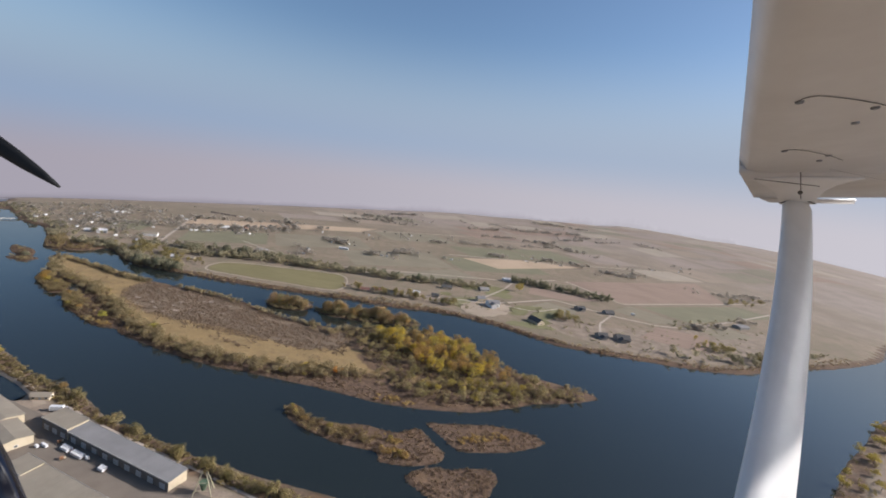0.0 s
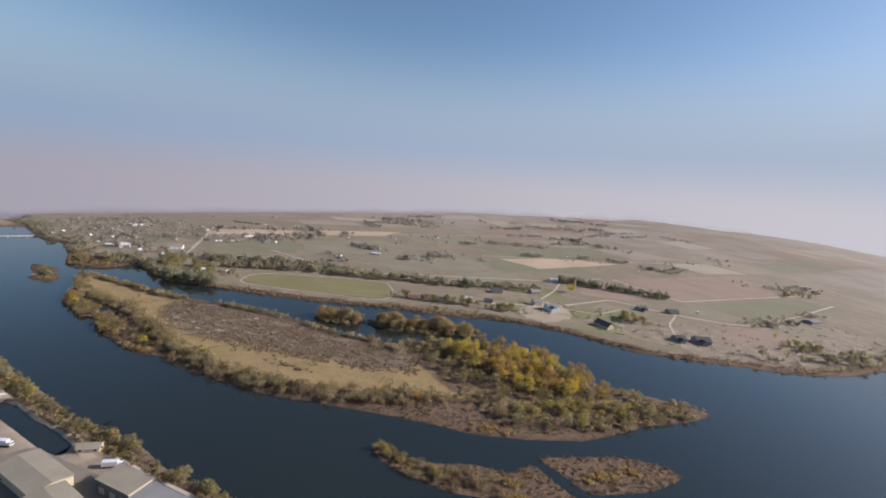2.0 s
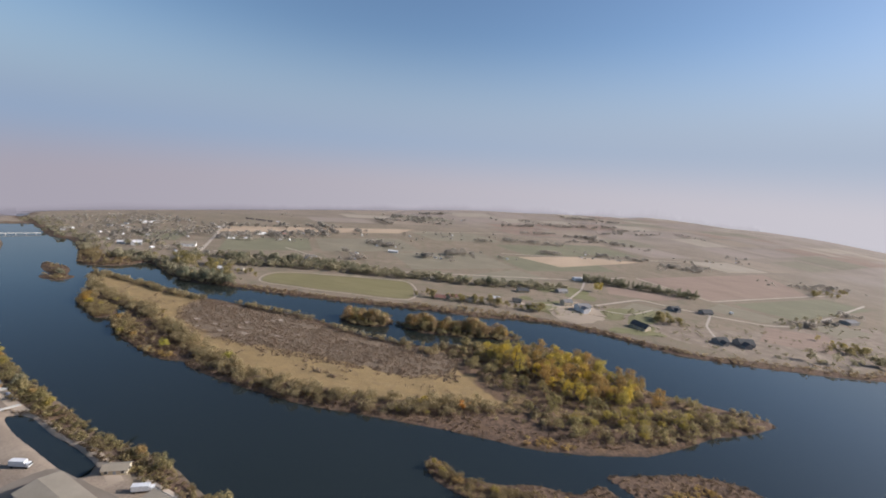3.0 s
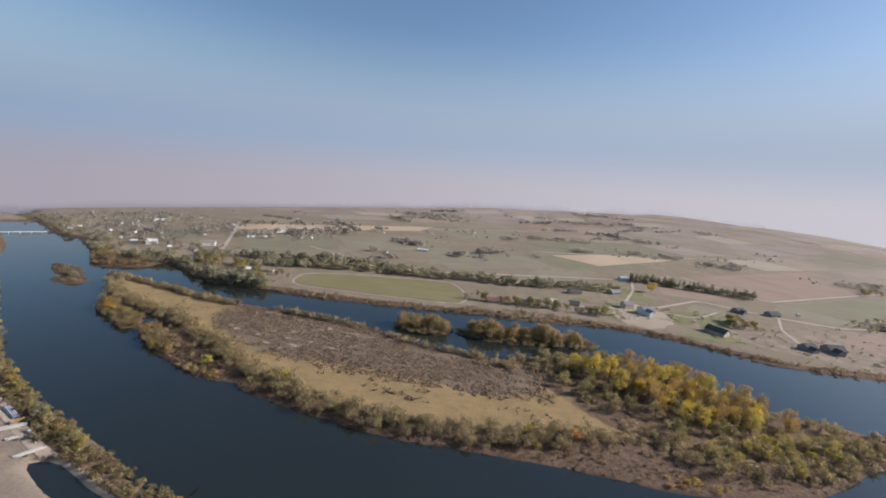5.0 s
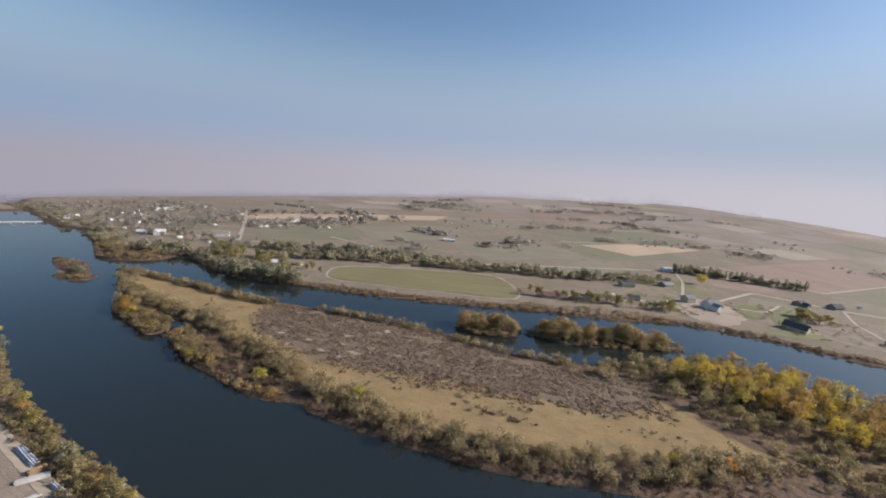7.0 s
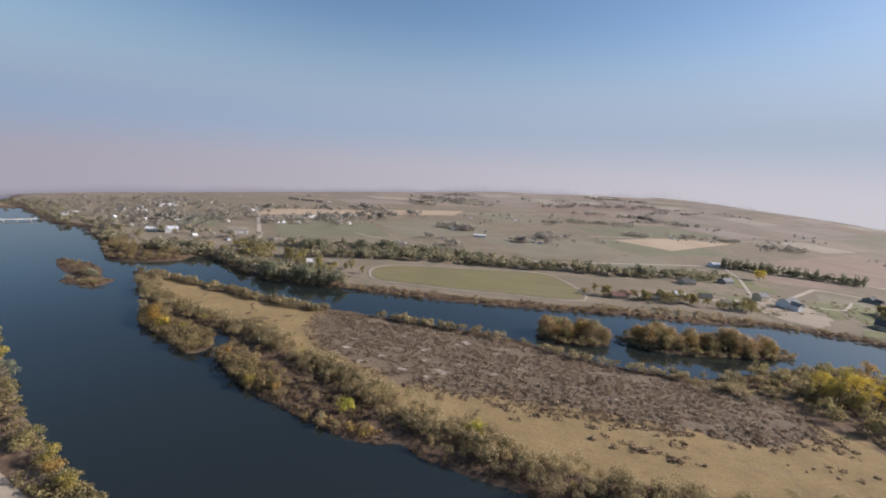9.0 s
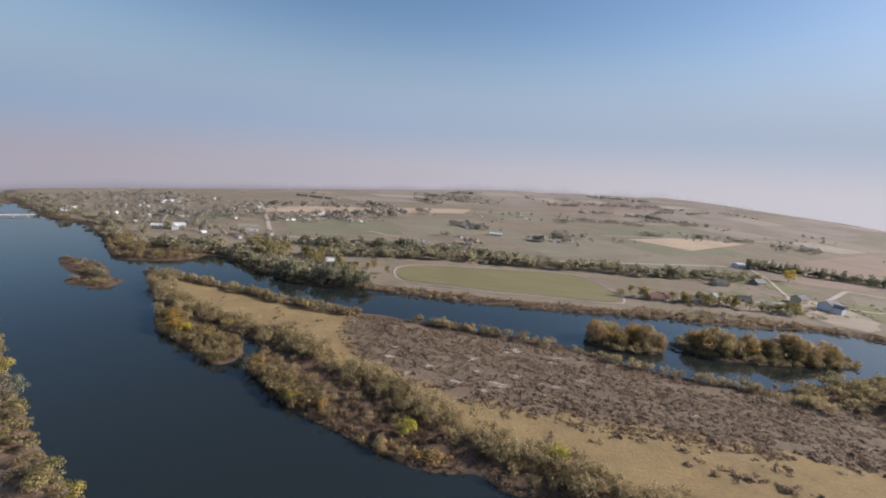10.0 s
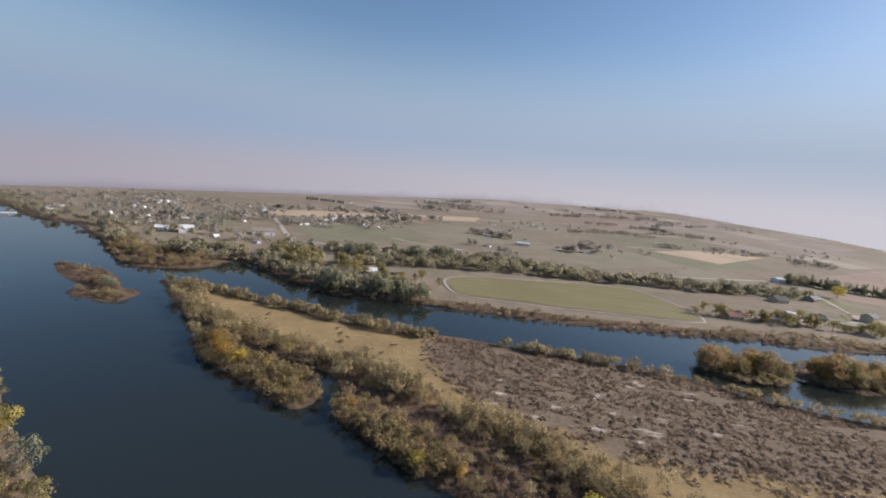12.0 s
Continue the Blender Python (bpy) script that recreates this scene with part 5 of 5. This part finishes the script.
WHITE_SITES = [(-740, 682), (-745, 702), (-735, 764), (-737, 801), (-722, 775), (-701, 764), (-711, 906), (-708, 933), (-639, 909), (-651, 695), (-631, 646), (-544, 624), (-569, 735), (-603, 872), (-504, 618), (-478, 624),
    (-527, 785), (-520, 790), (-512, 757), (-506, 762), (-513, 810), (-492, 776), (-461, 846), (-448, 820), (-452, 866), (-442, 902), (-427, 808), (-441, 799), (-276, 853), (-243, 862), (-338, 968), (-245, 1035), (-160, 801), (-150, 801),
    (-102, 895), (-30, 881), (140, 1018), (226, 1043), (-155, 1136), (-153, 1067), (-276, 708), (524, 1248), (666, 1386), (625, 1309), (160, 1074)]
SITES = [(-464, 862), (-435, 825), (-450, 840), (-138, 820), (-195, 1125), (-229, 960), (-287, 757), (300, 1010), (520, 1000), (430, 1180), (-60, 1190)]
for _ in range(26):
    SITES.append((rh.uniform(-860, -600), 0))
    SITES[-1] = (SITES[-1][0], 640 - (SITES[-1][0] + 600) * rh.uniform(0.45, 1.3) + rh.uniform(0, 190))
for _ in range(40):
    c = np.array([-250.0, 250.0]) + U * rh.uniform(-700, 1700) + V * rh.uniform(750, 2100)
    SITES.append((float(c[0]), float(c[1])))
WHITE_N = len(WHITE_SITES)
SITES = WHITE_SITES + SITES
yards = np.array([q for q in SITES if depth_in(PLAIN, np.array(q[:1]), np.array(q[1:]))[0] > 100 and depth_in(FAR_BANK, np.array(q[:1]), np.array(q[1:]))[0] > 25])
p = np.repeat(yards, 4, 0) + rp.normal(0, 15, (len(yards) * 4, 2))
p = p[np.min(np.hypot(p[:, None, 0] - yards[None, :, 0], p[:, None, 1] - yards[None, :, 1]), 1) > 7]
thicket("farmstead_tree", "far", p, rp.uniform(4, 9.5, len(p)), M_HAZED, "grey-olive shade trees round the scattered farmsteads", "trees", 20, 1.1, 3.0)
first = set()
for n_, (x, y) in enumerate(SITES):
    if float(land(np.array([x]), np.array([y]))[1][0]) < 14 or depth_in(PLAIN, np.array([x]), np.array([y]))[0] < 60:
        continue
    k = rh.choices((0, 2), (3, 2))[0] if n_ < WHITE_N else rh.choices((0, 1, 2, 3), (1, 6, 2, 3))[0]
    ob = KINDS[k]
    label = ("small white house with a pale roof in the distance", "cream house with a dark roof in the distance", "white farm shed with a grey roof in the distance", "cream house with a red-brown roof in the distance")[k]
    m = pose(x, y, spot(x, y), 0, 0, rh.uniform(0, 180)) @ Matrix.Diagonal((0.62, 0.62, 0.68, 1))
    if k in first:
        ob = copy_thing(ob, m)
    else:
        ob.matrix_basis = m
        first.add(k)
    tagged(ob, label, "house" if k != 2 else "shed", "distant buildings")


for x, y, long, turn in ((-724, 843, 30, 65), (-498, 839, 19, 49), (-475, 867, 24, 48), (-236, 806, 17, 4)):
    settle(house("farm_shed", long, 6, 2.8, 1.2, M_WALL_WHITE, M_ROOF_PALE, chimney=False), x, y, turn, "long low white farm shed with a pale roof", "shed", "long farm sheds")


def warehouse(w, d, h, fall_, wall, roof, doors, name="warehouse"):
    """A long low warehouse: walls, a slightly sloping roof slab, edge trim and roll-up doors on the yard side."""
    ob = new(name)
    bm = bmesh.new()
    lo, hi = [], []
    for x in (-w / 2, w / 2):
        for y, top in ((-d / 2, h - fall_), (d / 2, h)):
            lo.append(bm.verts.new((x, y, -0.6)))
            hi.append(bm.verts.new((x, y, top)))
    for a, b in ((0, 1), (1, 3), (3, 2), (2, 0)):
        bm.faces.new((lo[a], lo[b], hi[b], hi[a]))
    bmesh.ops.recalc_face_normals(bm, faces=bm.faces)
    part("wall", bm, wall, ob)
    bm = boxed(-w / 2 - 0.3, w / 2 + 0.3, -d / 2 - 0.3, d / 2 + 0.3, h, h + 0.25)
    for v in bm.verts:
        v.co.z -= fall_ * (0.5 - v.co.y / d)
    part("roof", bm, roof, ob)
    for y, z in ((-d / 2 - 0.34, h - fall_), (d / 2 + 0.34, h)):
        part("trim", boxed(-w / 2 - 0.3, w / 2 + 0.3, y - 0.06, y + 0.06, z - 0.25, z + 0.4), M_CONCRETE, ob)
    # Dark sheet laid over the wall to paint its shade.
    part("yard_shade", boxed(-w / 2 + 0.02, w / 2 - 0.02, -d / 2 - 0.06, -d / 2 - 0.004, -0.5, h - fall_ - 0.3), M_YARD_SHADE, ob, "dark sheet painting the shade on the yard wall")
    n = int(w / 3.6)
    for i in range(1, n):
        x = -w / 2 + i * w / n
        bm = boxed(x - 0.05, x + 0.05, -d / 2 - 0.2, d / 2 + 0.2, h + 0.25, h + 0.31)
        for v in bm.verts:
            v.co.z -= fall_ * (0.5 - v.co.y / d)
        part("roof_seam", bm, roof, ob)
    for i in range(doors):
        x = -w / 2 + (i + 0.5) * w / doors
        door = part("rollup_door", boxed(x - 1.8, x + 1.8, -d / 2 - 0.1, -d / 2 + 0.02, 0, 3.4), M_DOOR, ob)
        for j in range(4):
            part("slat", boxed(x - 1.75, x + 1.75, -d / 2 - 0.14, -d / 2 - 0.1, 0.3 + j * 0.8, 0.36 + j * 0.8), M_WALL_GREY, door)
    return ob


TURN_A = math.degrees(math.atan2(-0.253, 0.967))
settle(warehouse(71.5, 10, 5.9, 0.5, M_WALL_CREAM, M_ROOF_GREY, 9), -154.2, 187.7, TURN_A, "long warehouse with grey roof and cream end wall beside the yard", "warehouse")
settle(warehouse(19.9, 10.5, 6.9, 0.4, M_WALL_CREAM, M_ROOF_TAN, 3), -199.2, 199.6, TURN_A, "taller warehouse bay with tan roof at the yard's end", "warehouse")
settle(house("barn", 30, 15, 5.0, 1.3, M_WALL_CREAM, M_ROOF_TAN, chimney=False), -238.5, 196.5, -21, "broad barn with tan metal roof and shaded yard side", "barn")
settle(house("barn", 22, 14, 4.6, 1.2, M_WALL_CREAM, M_ROOF_TAN, chimney=False), -216, 184, -24, "lower barn with tan metal roof", "barn")
settle(warehouse(56, 16, 5.2, 0.6, M_WALL_CREAM, M_ROOF_TAN, 6), -160, 156, TURN_A, "wide flat-roofed tan warehouse across the yard", "warehouse")
settle(warehouse(12, 9, 5.8, 0.4, M_WALL_CREAM, M_ROOF_TAN, 1), -186.5, 166.3, TURN_A, "small tan-roofed warehouse annex", "warehouse")
settle(house("tool_shed", 9.5, 5.0, 2.4, 1.4, M_WALL_CREAM, M_ROOF_TAN, chimney=False), -235.5, 220.5, 20, "small tan shed on the dirt beside the pond", "shed")


def long_stack(name, piece, length, rows, layers, size, material, round_=True):
    """Long pieces laid side by side in layers."""
    ob = new(name)
    rr = random.Random(rows * 7 + layers)
    for j in range(layers):
        for i in range(rows - j):
            y, z, x = (i - (rows - j - 1) / 2) * size * 1.06, size * (0.5 + j * 0.9), rr.uniform(-0.5, 0.5)
            if round_:
                bm = rod(bmesh.new(), (x - length / 2, y, z), (x + length / 2, y, z), size / 2, size / 2, 10)
            else:
                bm = boxed(x - length / 2, x + length / 2, y - size / 2, y + size / 2, z - size / 2, z + size / 2, bevel=0.03)
            part(piece, bm, material, ob)
    return ob


M_PIPE = mottled("grey_steel_pipe", (0.40, 0.40, 0.42), (0.50, 0.50, 0.52), 0.5, 0.5)
M_LOG = mottled("brown_timber", (0.24, 0.15, 0.08), (0.33, 0.22, 0.12), 0.8)
settle(long_stack("pipe_stack", "pipe", 14, 4, 2, 0.7, M_PIPE), -353, 269, -27, "stack of grey pipes beside the bank road", "pipe stack")
settle(long_stack("pipe_stack", "pipe", 10, 3, 2, 0.6, M_PIPE), -329, 257, -22, "smaller stack of grey pipes on bare dirt", "pipe stack")
settle(long_stack("log_pile", "log", 4.5, 6, 3, 0.55, M_LOG), -343.5, 263.3, 60, "brown log pile on the dirt lot", "log pile")
settle(long_stack("beam_stack", "beam", 8.5, 4, 2, 0.55, M_CONCRETE, False), -341.5, 260, 45, "pale concrete beams stacked on the dirt lot", "beam stack")
settle(long_stack("beam_stack", "beam", 9, 3, 1, 0.55, M_CONCRETE, False), -320, 247.5, 60, "pale concrete beams laid out by the pond", "beam stack")
settle(long_stack("beam_stack", "beam", 3.2, 3, 1, 0.5, M_CONCRETE, False), -334.5, 253, 58, "short pale concrete beams on bare dirt", "beam stack")


def pallet_stack(rng):
    """White wrapped sacks stacked on a pallet."""
    ob = new("wrapped_pallet")
    part("pallet", boxed(-0.9, 0.9, -0.7, 0.7, 0.0, 0.16), M_BARK, ob)
    for i in range(2):
        for j in range(2):
            part("sack", boxed(-0.9 + i * 0.92, -0.02 + i * 0.92, -0.7, 0.7, 0.17 + j * 0.75, 0.9 + j * 0.75, bevel=0.12), M_PLASTIC, ob)
    return ob


rs = random.Random(3)
base = pallet_stack(rs)
spots = [(-187 + i * 1.9 + rs.uniform(-0.3, 0.3), 187.2 - i * 0.5 - j * 1.7) for i in range(3) for j in range(2)] + [(-179.5 + i * 1.9, 185.2 - i * 0.5 - j * 1.7) for i in range(4) for j in range(2)] + [(-159.5 + i * 1.9, 179.3 - i * 0.5 - j * 1.6) for i in range(2) for j in range(2)] + [(-170.5, 182.6), (-197, 185), (-195, 184.4), (-198.5, 183.2)]
for i, (x, y) in enumerate(spots):
    m = pose(x, y, spot(x, y) + 0.24, 0, 0, TURN_A + rs.uniform(-6, 6))
    ob = copy_thing(base, m) if i else base
    ob.matrix_basis = m
    tagged(ob, "white plastic-wrapped sacks stacked on a pallet", "pallet stack", "yard pallets")


def truck(body, cab_paint, length=7.0):
    ob = new("box_truck")
    part("cargo_box", boxed(-length / 2, length / 2 - 1.9, -1.2, 1.2, 1.0, 3.4, bevel=0.08), body, ob)
    cab = part("cab", boxed(length / 2 - 1.8, length / 2, -1.1, 1.1, 0.6, 2.5, bevel=0.2), cab_paint, ob)
    part("windscreen", boxed(length / 2 - 0.02, length / 2 + 0.03, -0.95, 0.95, 1.5, 2.3), M_PANE, cab)
    part("chassis", boxed(-length / 2, length / 2 - 0.3, -0.5, 0.5, 0.5, 1.0), M_BLACK, ob)
    for x in (-length / 2 + 1.2, length / 2 - 1.0):
        for y in (-1.05, 1.05):
            part("wheel", rod(bmesh.new(), (x, y - 0.14, 0.48), (x, y + 0.14, 0.48), 0.48, 0.48, 12), M_BLACK, ob)
    return ob


settle(truck(M_PLASTIC, M_PLASTIC, 8.5), -216.5, 212.5, 20, "white box truck parked beside the warehouse", "truck", "", 0.1)
settle(truck(M_PLASTIC, M_PLASTIC, 8), -273, 213, 10, "white box truck parked beside the pond", "truck", "", 0.1)
for x, y, turn, label in ((-180.5, 179.5, 40, "small faded orange yard loader"), (-192, 189.5, 70, "small orange loader parked by the warehouse wall")):
    cart = truck(M_ORANGE_PAINT, M_WALL_CREAM, 5.0)
    cart.scale = (0.5, 0.55, 0.5)
    settle(cart, x, y, turn, label, "loader", "", 0.25)
settle(truck(M_PLASTIC, M_PLASTIC, 6), 275, 684, 20, "white van parked beside the farm track", "van", "", 0.45)


def derrick():
    """A yellow steel frame holding a green lattice."""
    ob = new("steel_derrick")
    feet = [(-3, -2.2), (3, -2.2), (3, 2.2), (-3, 2.2)]
    for x, y in feet:
        part("leg", rod(bmesh.new(), (x, y, -0.3), (x * 0.25, y * 0.3, 9), 0.16, 0.12, 6), M_STEEL_YELLOW, ob)
    for i in range(4):
        (x0, y0), (x1, y1) = feet[i], feet[(i + 1) % 4]
        for z, k in ((2.5, 0.79), (5.5, 0.54)):
            part("brace", rod(bmesh.new(), (x0 * k, y0 * k, z), (x1 * k, y1 * k, z), 0.08, 0.08, 5), M_STEEL_YELLOW, ob)
    part("hopper", rod(bmesh.new(), (0, 0, 1.6), (0, 0, 5.0), 0.7, 1.5, 10), M_STEEL_GREEN, ob)
    return ob


rig = derrick()
rig.scale = (1.45, 1.45, 1.2)
settle(rig, -106, 178, 20, "faded yellow steel derrick with a green hopper beside the bank", "derrick")


def boat_dock():
    ob = new("boat_dock")
    part("deck", boxed(-11, 11, -1.4, 1.4, 0.55, 0.75, bevel=0.04), M_CONCRETE, ob)
    for x in (-10, -5, 0, 5, 10):
        part("pile", rod(bmesh.new(), (x, 1.2, -2.2), (x, 1.2, 1.3), 0.16, 0.14, 7), M_BARK, ob)
    return ob


dock = boat_dock()
dock.matrix_basis = pose(273, 501, float(fall(273, 501)), 0, 0, 12)
tagged(dock, "pale concrete boat landing at the far bank", "dock")


def bridge():
    ob = new("river_bridge")
    part("deck", boxed(-80, 80, -4, 4, 6.2, 7.2, bevel=0.1), M_CONCRETE, ob)
    for y in (-3.9, 3.9):
        part("parapet", boxed(-80, 80, y - 0.15, y + 0.15, 7.2, 8.1), M_CONCRETE, ob)
    for x in range(-70, 71, 20):
        part("pier", boxed(x - 1, x + 1, -3, 3, -3, 6.2, bevel=0.1), M_CONCRETE, ob)
    return ob


br = bridge()
br.matrix_basis = pose(-765, 612, float(fall(-765, 612)), 0, 0, 48) @ Matrix.Diagonal((0.54, 0.5, 0.32, 1))
tagged(br, "pale concrete road bridge over the river", "bridge")


# ---- the banner in the air, and the aircraft that carries the camera, as it stands at the start ----
def tow_banner():
    ob = new("aerial_banner")
    rr = random.Random(8)
    x = 0.0
    for word in (5, 6, 3):
        for _ in range(word):
            part("letter_panel", boxed(x, x + 2.0, -0.05, 0.05, rr.uniform(-0.3, 0.0), 3.2 + rr.uniform(0, 0.3)), M_BANNER, ob)
            x += 2.9
        x += 2.4
    part("tow_line", rod(bmesh.new(), (-1.0, 0, 1.6), (x + 3, 0, 1.9), 0.05, 0.05, 5), M_BANNER, ob)
    bm = boxed(x + 3, x + 9, -0.5, 0.5, 1.4, 2.6, bevel=0.3)
    box(bm, x + 5.6, x + 7.2, -5, 5, 2.5, 2.7)
    box(bm, x + 3.0, x + 3.9, -1.6, 1.6, 2.2, 2.35)
    part("tow_plane", bm, M_PLASTIC, ob, "white single-engine tow plane")
    return ob


ab = tow_banner()
ab.matrix_basis = pose(-536, 852, 13, 0, 0, 6) @ Matrix.Diagonal((1.15, 1.15, 0.95, 1))
tagged(ab, "dark lettered banner towed through the air by a white plane", "banner")

START = look(*PATH[0][1:])
FOCAL = 784 / math.tan(radians(cam.data.angle * 90 / math.pi))


def aim(px, py, depth):
    """A place ahead of the starting eye, by view direction and depth."""
    return START @ Vector(((px - 784) / FOCAL * depth, (441 - py) / FOCAL * depth, -depth))


def skin(rings, closed=True, caps=True):
    """A skin over rings of points, all of one length."""
    bm = bmesh.new()
    rows = [[bm.verts.new(p) for p in ring] for ring in rings]
    for a, b in zip(rows, rows[1:]):
        n = len(a)
        for i in range(n if closed else n - 1):
            bm.faces.new((a[i], a[(i + 1) % n], b[(i + 1) % n], b[i]))
    if caps:
        bm.faces.new(rows[0][::-1])
        bm.faces.new(rows[-1])
    bmesh.ops.recalc_face_normals(bm, faces=bm.faces)
    for f in bm.faces:
        f.smooth = True
    return bm


def oval(centre, along, across, half_a, half_b, n=20):
    return [centre + along * math.cos(6.2832 * i / n) * half_a + across * math.sin(6.2832 * i / n) * half_b for i in range(n)]


def aircraft():
    """The high wing over the camera with its strut, the edge of the cowling and a propeller blade."""
    ob = new("light_aircraft")
    right, upward, ahead = (START.to_3x3() @ Vector(v) for v in ((1, 0, 0), (0, 1, 0), (0, 0, -1)))
    h = 0.30                                     # wing skin above the eye

    def under(px, py, lift=0.0):
        depth = h * FOCAL / (441 - py)
        return aim(px, py, depth) + upward * lift
    # wing: a thick slab with a rounded leading edge
    rings = []
    for lx, py in ((1352, -260), (1340, -20), (1330, 90), (1320, 190), (1312, 260), (1308, 306)):
        a = under(lx, py)
        b = a + right * 2.55
        chord = (b - a).normalized()
        ring = [b, a + (b - a) * 0.3,  a + chord * 0.10, a + chord * 0.03 + upward * 0.012, a + upward * 0.05, a + chord * 0.02 + upward * 0.10, a + chord * 0.12 + upward * 0.16, b + upward * 0.14]
        rings.append(ring)
    wing = part("wing", skin(rings), M_ALU, ob, "white-painted wing underside with grimy seams")
    a, c = under(1308, 306), under(1334, 350)
    b, d = a + right * 2.55, c + right * 2.45
    up = upward
    part("wing_tip", skin([[a, b, b + up * 0.13, a + up * 0.05], [c, d, d + up * 0.10, c + up * 0.035]]), M_ALU, wing)
    part("aileron_edge", skin([[under(1345, 350, -0.006), under(1515, 354, -0.006), under(1515, 354, 0.004), under(1345, 350, 0.004)], [under(1362, 357, -0.006), under(1512, 360, -0.006), under(1512, 360, 0.004), under(1362, 357, 0.004)]]), M_ALU, wing)
    # strut with a flared fairing
    top, foot = aim(1411, 362, 2.05), aim(1332, 1010, 1.02)
    along = (top - foot).normalized()
    side = along.cross(ahead).normalized() * -1
    deep = along.cross(side).normalized()
    rings = []
    for s in np.linspace(0, 1, 14):
        bend = side * 0.035 * 4 * s * (1 - s)
        rings.append(oval(foot.lerp(top, s) + bend, side, deep, 0.083 + 0.006 * (1 - s), 0.035))
    part("strut", skin(rings), M_ALU, ob, "white streamlined wing strut, sunlit near its foot")
    rings = []
    for s, wide, px in ((0, 0.083, 1411), (0.25, 0.09, 1411), (0.5, 0.115, 1413), (0.7, 0.155, 1417), (0.85, 0.205, 1422), (1.0, 0.27, 1428)):
        rings.append(oval(aim(px, 362 - 48 * s, 2.05 - 0.21 * s), right, ahead * 0.8 + upward * 0.1, wide, 0.036 + 0.03 * s))
    fairing = part("fairing", skin(rings), M_ALU, ob, "flared white fairing at the strut's head")
    bm = bmesh.new()
    for i in range(18):
        rod(bm, aim(1380 + i * 3.5, 360 - 6 * math.sin(math.pi * i / 17), 2.0), aim(1383.5 + i * 3.5, 360 - 6 * math.sin(math.pi * (i + 1) / 17), 2.0), 0.003, 0.003, 5)
    part("fairing_joint", bm, M_GRIME, fairing)
    part("fairing_seam", rod(bmesh.new(), aim(1417, 306, 1.68), aim(1417, 352, 1.86), 0.002, 0.002, 5), M_GRIME, fairing)
    part("seam_bolt", rod(bmesh.new(), aim(1416, 341, 1.79), aim(1416, 341, 1.83), 0.009, 0.009, 8), M_GRIME, fairing)
    part("root_joint", rod(bmesh.new(), aim(1335, 317, 1.72), aim(1450, 330, 1.76), 0.0018, 0.0018, 5), M_GRIME, fairing)
    # access panel edges and screws on the underside
    for x0, x1, y0, rise, drop in ((1408, 1600, 182, 15, 26), (1384, 1492, 268, 5, 20)):
        bm = bmesh.new()
        edge = lambda s: under(x0 + (x1 - x0) * s, y0 - rise * min(1.0, 5 * s) ** 0.5 + drop * s * s, -0.002)
        for i in range(24):
            rod(bm, edge(i / 24), edge((i + 1) / 24), 0.0009, 0.0009, 4)
        part("panel_edge", bm, M_GRIME, wing)
    for px, py in ((1415, 180), (1549, 190), (1514, 217), (1388, 267), (1466, 275), (1450, 284)):
        c = under(px, py)
        part("screw", rod(bmesh.new(), c - upward * 0.004, c + upward * 0.002, 0.007, 0.009, 10), M_SCREW, wing)
    for i in range(22):
        c = under(1470 + i * 6, 300 + i * 1.2)
        part("rivet", rod(bmesh.new(), c - upward * 0.0015, c + upward * 0.001, 0.002, 0.003, 6), M_SCREW, wing)
    # cowling edge and propeller blade
    rings = [[aim(-60, 740, 1.5), aim(-2, 775, 1.5), aim(22, 820, 1.5), aim(52, 892, 1.5), aim(60, 960, 1.5), aim(-80, 960, 1.5)],
             [aim(-60, 760, 1.2), aim(-12, 800, 1.2), aim(8, 840, 1.2), aim(36, 900, 1.2), aim(40, 960, 1.2), aim(-80, 960, 1.2)]]
    part("cowling", skin(rings), M_NAVY, ob, "glossy navy blue engine cowling edge")
    blade = [(-60, 205, 20), (-10, 252, 19), (40, 285, 15), (80, 312, 9), (104, 330, 3)]
    part("propeller_blade", skin([oval(aim(x, y, 2.4), upward, ahead, w * 2.4 / FOCAL, 0.012, 10) for x, y, w in blade]), M_BLACK, ob, "matt black propeller blade")
    return ob


tagged(aircraft(), "white high-wing light aircraft with strut, seen from its cabin", "aircraft")
